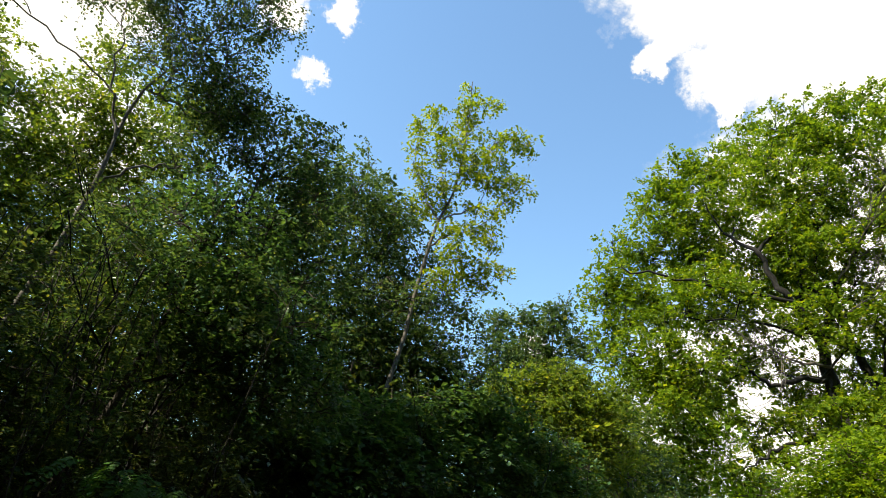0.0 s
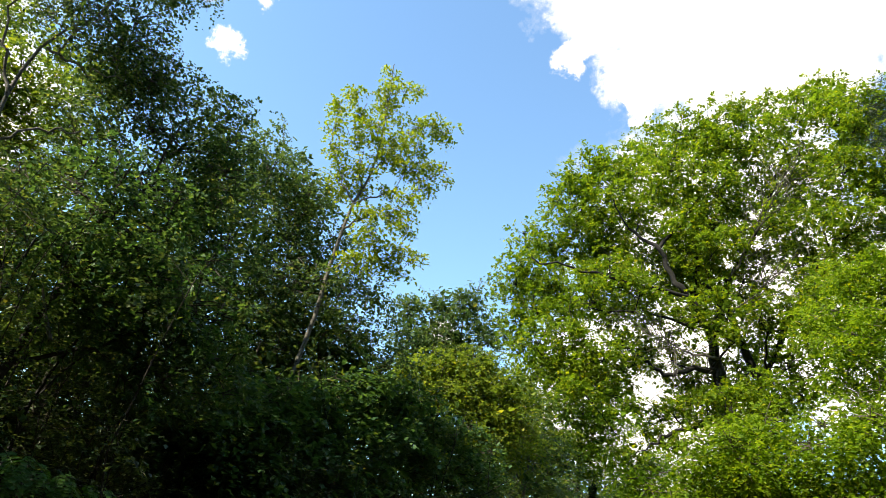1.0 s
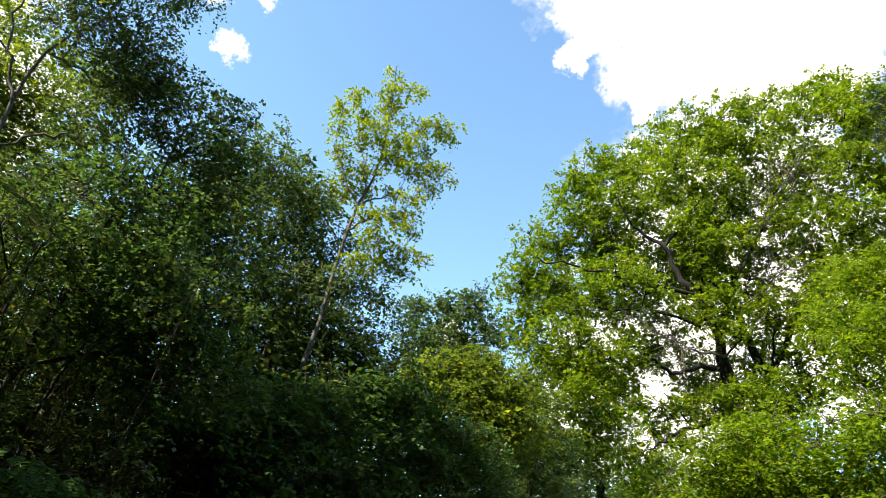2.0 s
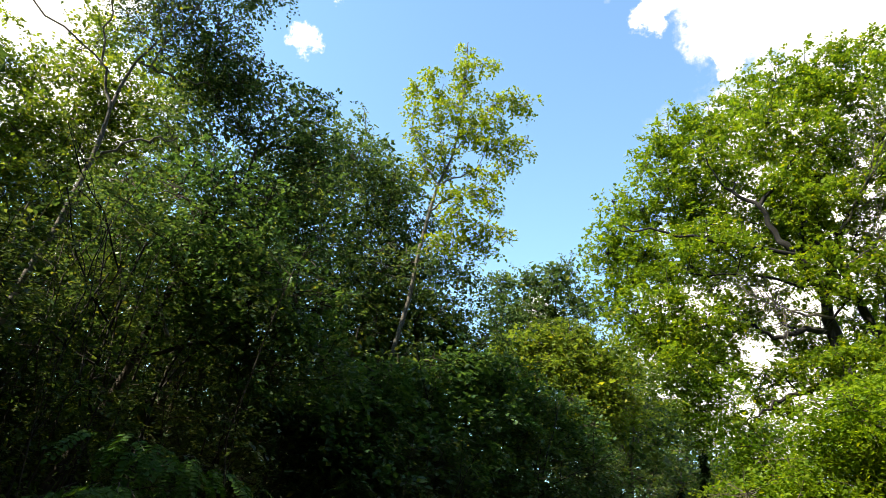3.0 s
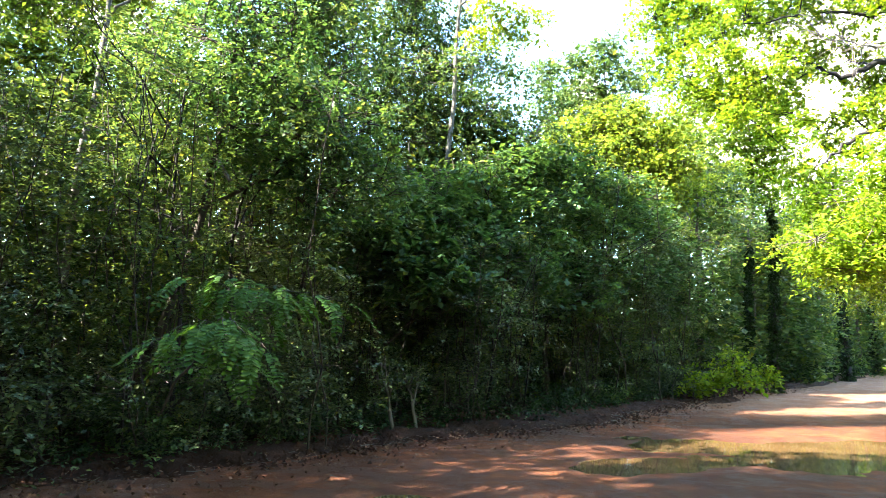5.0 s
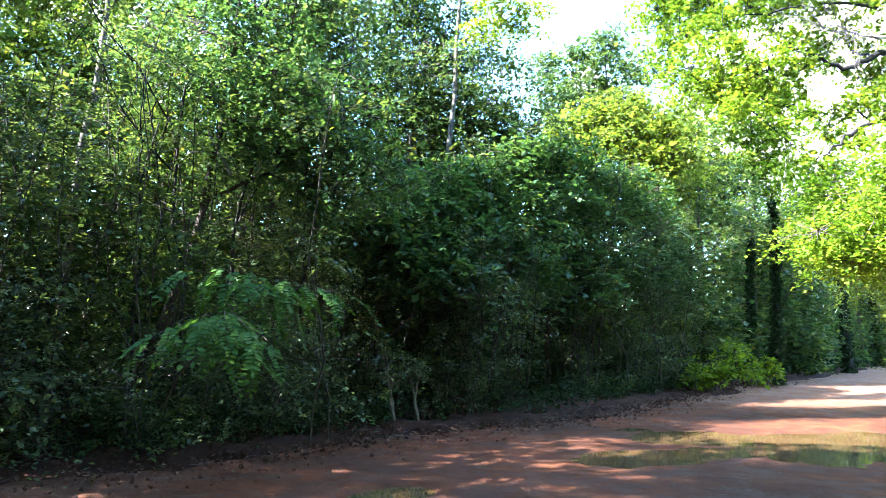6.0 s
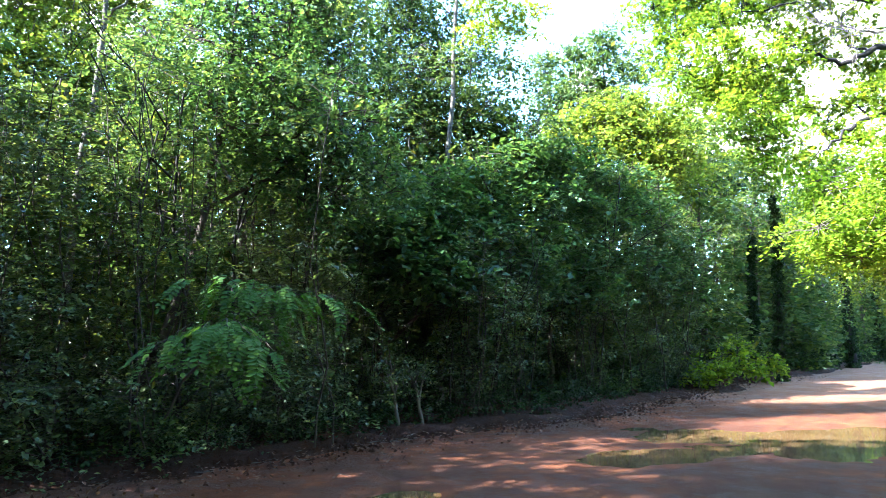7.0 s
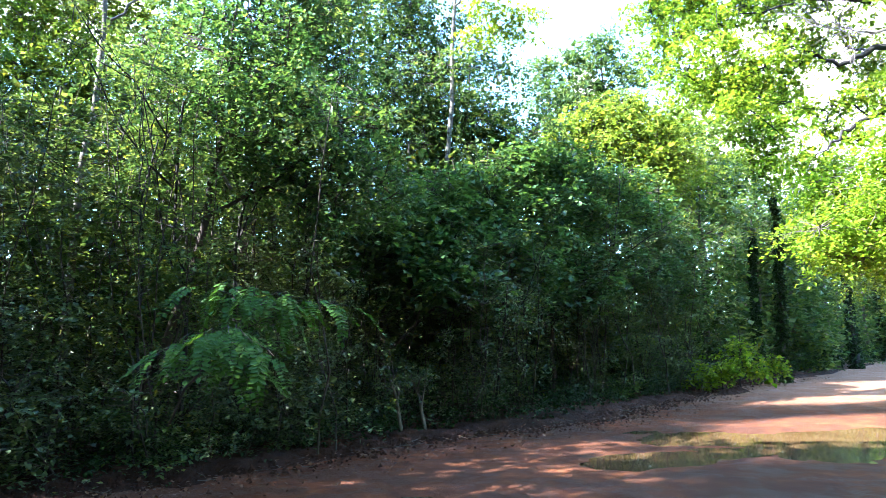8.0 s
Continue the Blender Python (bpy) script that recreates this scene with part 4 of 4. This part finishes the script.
# ---- trees clad in ivy beside the track ----
def ivy_tree(seed, az, r, width, height):
    rng = np.random.default_rng(seed)
    root = thing("ivy_clad_tree", ground_at(az, r), "straight tree trunk thickly clad in ivy, darkened as shade", "tree", "ivy-clad trees by the track")
    line = bent((0, 0, -0.1), (rng.normal(0, 0.2), rng.normal(0, 0.2), height), rng, 12, 0.03)
    part("trunk", mesh_of("trunk", *tube(line, np.linspace(width, width * 0.15, 12), 8), BARK_SHADED, True), root)
    k = rng.uniform(0, 11, 420)
    at = line[k.astype(int)] + (line[np.minimum(11, k.astype(int) + 1)] - line[k.astype(int)]) * (k % 1)[:, None]
    a = rng.uniform(0, 6.28, 420)
    at += np.stack([np.cos(a), np.sin(a), 0 * a], 1) * (width * (1.1 - 0.95 * k / 11))[:, None]
    part("ivy", foliage("ivy", [leaves(rng, at, 18, 0.13, 0.11, 1.0, 0.5, up=0.2)], LEAF_SHADED), root, "glossy ivy leaves, shade put into their dark colour")


for seed, az, r, w, h in ((81, 26.1, 27, 0.12, 6.5), (82, 24.1, 29, 0.08, 5.5), (83, 30.6, 40, 0.22, 6), (84, 32.4, 52, 0.24, 6)):
    ivy_tree(seed, az, r, w, h)

# bright young bushes at the track's edge
for seed, az, r, sz in ((91, 22.9, 22.6, 0.75), (92, 20.2, 21.2, 0.45), (93, 25.2, 25.6, 0.55), (94, 21.6, 21.6, 0.5), (95, 35.6, 26.0, 0.9), (96, 37.2, 22.5, 1.1), (97, 39.4, 19.5, 1.1), (98, 34.9, 31.0, 0.9)):
    p = ground_at(az, r)
    tree("young_bush", seed, p, [p + Vector((0, 0, sz)), p + Vector((0.1, 0, sz * 1.9))], 0.02,
         [(p + Vector((0, 0, sz * 1.5)), sz * 0.8, sz * 0.6), (p + Vector((0.5 * sz, 0, sz * 0.8)), sz * 0.7, sz * 0.6), (p + Vector((-0.6 * sz, 0.1, sz * 0.7)), sz * 0.7, sz * 0.5)],
         LEAF_FRESH, BARK_STEM, "bright green young bush at the track edge", "bush", "young bushes at the track", size=0.10, clumps=60, per=26, spread=0.3, fill=0.2)


# ---- slim dark saplings and pale stems that stand out of the thicket ----
def forked(rng, a, b, radius, depth, out):
    """A bare stem that forks into thinner ones."""
    line = bent(a, b, rng, 9, 0.10)
    out.append(tube(line, np.linspace(radius, radius * 0.45, 9), 6 if depth > 1 else 4))
    if depth:
        for i in range(3 if depth > 1 else 4):
            k = int(rng.integers(3, 8))
            way = unit(line[8] - line[0]) + rng.normal(0, 0.45, 3)
            forked(rng, line[k], line[k] + unit(way) * np.linalg.norm(line[8] - line[0]) * rng.uniform(0.3, 0.55), radius * 0.5, depth - 1, out)


def sapling(seed, az, r, top, radius, bark, label, snapped=False):
    rng = np.random.default_rng(seed)
    base = ground_at(az, r)
    root = thing("slim_sapling", base, label, "sapling", "slim saplings in the thicket")
    tubes = []
    forked(rng, (0, 0, -0.1), (rng.normal(0, 0.25), rng.normal(0, 0.25), top), radius, 2, tubes)
    part("stem", mesh_of("stem", *tubes[0], bark, True), root)
    for t in tubes[1:]:
        part("branch", mesh_of("branch", *t, bark, True), root)
    if snapped:
        o = np.array(base)
        line = bent(np.array(bearing(az + 0.5, 17.2, r)) - o, np.array(bearing(az + 2.8, 12.9, r - 0.2)) - o, rng, 6, 0.05)
        part("broken_branch", mesh_of("broken_branch", *tube(line, np.linspace(0.012, 0.030, 6), 6), BARK_DEAD_AND_LIT, True), root, "pale broken branch")
    ends = np.array([t[0][-1] for t in tubes[1:]])
    part("crown", foliage("crown", [leaves(rng, ends, 40, 0.3, 0.055, 0.4, 0.3, 6, 1.5)], LEAF_THICKET), root)


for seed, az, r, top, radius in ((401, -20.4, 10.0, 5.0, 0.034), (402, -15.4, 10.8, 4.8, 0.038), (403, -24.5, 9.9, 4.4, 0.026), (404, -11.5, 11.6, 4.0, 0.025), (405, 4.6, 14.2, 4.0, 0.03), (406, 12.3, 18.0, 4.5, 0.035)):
    sapling(seed, az, r, top, radius, BARK_SHADED, "slim dark forked sapling among the thicket leaves", seed == 401)
# sunlit lengths of stem, made as short saplings with the light in pale bark
for seed, az, r, top in ((411, -4.0, 11.6, 1.15), (412, -1.7, 11.9, 0.95)):
    sapling(seed, az, r, top, 0.042, BARK_DEAD_AND_LIT, "slim forked sapling at the thicket foot, sunlight put into its pale bark")


# ---- the false acacia reaching out of the thicket ----
def frond_mesh(seed, pairs=10, length=0.40):
    """A feathered leaf: a bent rib with leaflets in pairs, laid along +x, drooping."""
    rng = np.random.default_rng(seed)
    v, f = [], []
    u = np.concatenate([[0], 0.16 + 0.84 * np.arange(pairs + 1) / pairs])
    rib = np.stack([u * length, 0 * u, -0.16 * u ** 2], 1)
    rv, rf = tube(rib, np.linspace(0.004, 0.0015, pairs + 2), 3)
    v += rv.tolist()
    f += rf
    for i in range(pairs * 2 + 1):
        t = 0.16 + 0.84 * (i // 2) / pairs
        p = np.array([t * length, 0, -0.16 * t * t])
        side = 0 if i == pairs * 2 else (1 if i % 2 else -1)
        ax = unit(np.array([0.35 if side else 1.0, side, -0.18]) + rng.normal(0, 0.1, 3))
        nm = unit(np.array([0, 0, 1.0]) + rng.normal(0, 0.22, 3))
        sd = unit(np.cross(nm, ax))
        nm = np.cross(ax, sd)
        L, W = 0.078 * (1 - 0.35 * abs(t - 0.5)) * rng.uniform(0.9, 1.1), 0.0195
        n = len(v)
        for a, w in ((0.25, 0.9), (0.7, 1.0), (1, 0), (0.7, -1.0), (0.25, -0.9)):
            v.append((p + ax * L * (a + 0.06) + sd * W * w + nm * 0.004 * abs(w)).tolist())
        foot = 3 * (i // 2 + 1)
        f += [(foot, n, n + 1, n + 2), (foot, n + 2, n + 3, n + 4)]
    return mesh_of("frond", v, f, LEAF_ROBINIA)


def false_acacia():
    rng = np.random.default_rng(77)
    base = Vector(edge(4.2, 0.9))
    root = thing("false_acacia", base, "false acacia sapling with feathered green leaves", "sapling")
    o = np.array(base)
    low, high = np.array(bearing(-18, 0.9, 7.7)) - o, np.array(bearing(-15.8, 3.2, 8.0)) - o
    stem = np.concatenate([bent((0, 0, -0.05), low, rng, 6, 0.06), bent(low, high, rng, 4, 0.05)[1:]])
    part("trunk", mesh_of("trunk", *tube(stem, np.linspace(0.020, 0.010, 9), 6), BARK_STEM, True), root)
    fronds = [frond_mesh(200 + i) for i in range(4)]
    tips = ((-23.0, -0.3, 6.9), (-21.2, 0.9, 6.7), (-19.2, 1.4, 6.5), (-17.4, 1.3, 6.4), (-15.6, 0.6, 6.5), (-14.0, -0.5, 6.7),
            (-20.4, 5.2, 7.5), (-18.0, 5.5, 7.2), (-15.6, 5.2, 7.1), (-13.0, 4.7, 7.1), (-10.4, 4.1, 7.2), (-7.8, 3.5, 7.5), (-17.0, -1.6, 7.2), (-14.6, -2.2, 7.3), (-12.4, 2.6, 7.4))
    for az, el, r in tips:
        end = np.array(bearing(az, el, r)) - o
        start = high if el > 3 else low
        line = bent(start, end, rng, 9, 0.05, 0.12)
        branch = part("branch", mesh_of("branch", *tube(line, np.linspace(0.008, 0.003, 9), 5), BARK_STEM, True), root)
        way = unit(end - start)
        for i in range(6):
            k = 2.4 + 5.6 * i / 5
            j = min(7, int(k))
            p = line[j] + (line[j + 1] - line[j]) * (k - j)
            turn = math.atan2(way[1], way[0]) + (0 if i == 5 else (1 if i % 2 else -1) * rng.uniform(0.4, 1.1))
            ob = part("frond", fronds[int(rng.integers(0, 4))], branch)
            ob.matrix_basis = Matrix.Translation(p) @ pose(0, 0, 0, rng.uniform(-25, 25), rng.uniform(5, 50), math.degrees(turn)) @ Matrix.Scale(rng.uniform(0.8, 1.15), 4)


false_acacia()


# ---- undergrowth, litter and stones ----
def scatter_leaves(name, seed, n, where, size, mat, label, lift, flat):
    """Single leaves, lying or standing, each at a place that where() gives."""
    rng = np.random.default_rng(seed)
    p = np.array([where(rng) for i in range(n)])
    p[:, 2] += rng.uniform(0, lift, n)
    v = leaves(rng, p, 1, 0.02, size, 1.0, 0.0, 3, flat)
    tagged(new(name, foliage(name, [v], mat)), label, name.split("_")[-1], kind="stuff")


def verge_spot(rng, near=-0.5, far=1.4):
    s = rng.uniform(-7, 30)
    d = rng.uniform(near, far)
    q = edge(s, d)
    return q.x, q.y, 0.03 + 0.06 * max(0, d)


def herbs():
    rng = np.random.default_rng(61)
    cl = []
    for i in range(640):
        s = -1 + 31 * rng.uniform(0, 1) ** 1.2
        d = rng.uniform(-0.1, 1.3)
        q = edge(s, d)
        cl.append((q.x, q.y, 0.12 + 0.06 * d + abs(rng.normal(0, 0.22))))
    v = leaves(rng, np.array(cl), 34, 0.24, 0.065, 0.8, 0.2, 7, 0.9)
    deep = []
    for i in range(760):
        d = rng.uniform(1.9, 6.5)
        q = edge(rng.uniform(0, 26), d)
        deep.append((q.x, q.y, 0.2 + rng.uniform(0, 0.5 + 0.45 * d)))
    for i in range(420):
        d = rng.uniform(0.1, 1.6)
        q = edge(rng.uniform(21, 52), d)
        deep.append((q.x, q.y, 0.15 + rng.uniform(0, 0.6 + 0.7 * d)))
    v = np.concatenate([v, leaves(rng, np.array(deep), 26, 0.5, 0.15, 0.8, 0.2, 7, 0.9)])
    # the shade under the thicket is in this leaf colour
    tagged(new("undergrowth", foliage("undergrowth", [v], LEAF_SHADED)), "low green leafy undergrowth along the track, shade put into its dark colour", "undergrowth", kind="stuff")


herbs()
scatter_leaves("leaf_litter", 62, 10000, lambda g: verge_spot(g, -2.3 + 1.9 * g.uniform(0, 1), 0.9), 0.06, LEAF_DEAD, "dry brown fallen leaves on the verge", 0.03, 4.0)


def stones():
    rng = np.random.default_rng(63)
    vs, fs = [], []
    n = 0
    for i in range(2600):
        s, d = rng.uniform(1, 22), -abs(rng.normal(0, 3.2)) - 0.1
        q = edge(s, d)
        r = rng.uniform(0.005, 0.015) * (1 if i % 11 else 1.8)
        z = road_height(q.x, q.y)
        ring = [(q.x + r * math.cos(a) * rng.uniform(0.7, 1.2), q.y + r * math.sin(a) * rng.uniform(0.7, 1.2), z + r * 0.15) for a in (0, 1.26, 2.5, 3.77, 5.0)]
        vs += [*ring, (q.x + rng.normal(0, r * 0.2), q.y + rng.normal(0, r * 0.2), z + r * rng.uniform(0.5, 0.9))]
        fs += [(n + j, n + (j + 1) % 5, n + 5) for j in range(5)]
        n += 6
    tagged(new("gravel", mesh_of("gravel", vs, fs, ROAD_SOIL)), "small dark stones scattered on the track", "gravel", kind="stuff")


stones()


def earth_mound(cx, cy, long, wide, high, turn, label):
    """A crumbled mound of red earth."""
    verts, faces = [], []
    n = 40
    c, k = math.cos(radians(turn)), math.sin(radians(turn))
    for i in range(n):
        for j in range(n):
            u, v = 2 * i / (n - 1) - 1, 2 * j / (n - 1) - 1
            x, y = u * long, v * wide
            q = max(0.0, 1 - u * u - v * v)
            z = -0.06 + (high + 0.06) * q ** 0.7 + q * (0.10 * noise.noise((x * 5 + cx, y * 5, 1.0)) + 0.06 * noise.noise((x * 13, y * 13 + cy, 6.0)))
            verts.append((x * c - y * k, x * k + y * c, z))
    for i in range(n - 1):
        for j in range(n - 1):
            a = i * n + j
            faces.append((a, a + n, a + n + 1, a + 1))
    ob = new("earth_mound", mesh_of("earth_mound", verts, faces, BANK_SOIL))
    ob.location = (cx, cy, 0)
    tagged(ob, label, "earth mound", "earth mounds on the verge")


def clods():
    """Crumbs of red earth along the foot of the thicket."""
    rng = np.random.default_rng(64)
    vs, fs = [], []
    for i in range(3200):
        q = edge(rng.uniform(-1, 26), rng.normal(-0.45, 0.38))
        r = rng.uniform(0.012, 0.035) * (1 if i % 10 else 1.8)
        z = 0.02 + 0.10 * min(1.0, max(0.0, (q.x * BACK[0] + q.y * BACK[1]) - 7.4))
        n = len(vs)
        for j in range(4):
            a = 1.57 * j + rng.uniform(-0.4, 0.4)
            vs.append((q.x + r * math.cos(a), q.y + r * math.sin(a), z + rng.uniform(-0.02, 0.01)))
        vs.append((q.x + rng.normal(0, r * 0.3), q.y + rng.normal(0, r * 0.3), z + r * rng.uniform(0.7, 1.3)))
        fs += [(n + j, n + (j + 1) % 4, n + 4) for j in range(4)]
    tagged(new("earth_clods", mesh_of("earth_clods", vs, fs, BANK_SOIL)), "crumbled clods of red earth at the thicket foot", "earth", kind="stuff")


def fallen_twigs():
    rng = np.random.default_rng(65)
    tubes = []
    for i in range(90):
        q = edge(rng.uniform(3, 22), rng.normal(-0.5, 0.5))
        a, length = rng.uniform(0, 6.28), rng.uniform(0.08, 0.28)
        start = np.array([q.x, q.y, 0.07])
        tubes.append(tube(bent(start, start + length * np.array([math.cos(a), math.sin(a), rng.uniform(-0.05, 0.12)]), rng, 4, 0.12), np.linspace(0.006, 0.003, 4), 3))
    tagged(new("fallen_twigs", mesh_of("fallen_twigs", *join(tubes), BARK_DEAD_AND_LIT)), "thin dry fallen twigs on the verge", "twigs", kind="stuff")


clods()
fallen_twigs()
earth_mound(3.1, 14.0, 0.75, 0.32, 0.16, 42, "crumbled red earth mound at the track edge")
earth_mound(8.3, 20.2, 1.3, 0.3, 0.14, 50, "long low ridge of pale red earth")
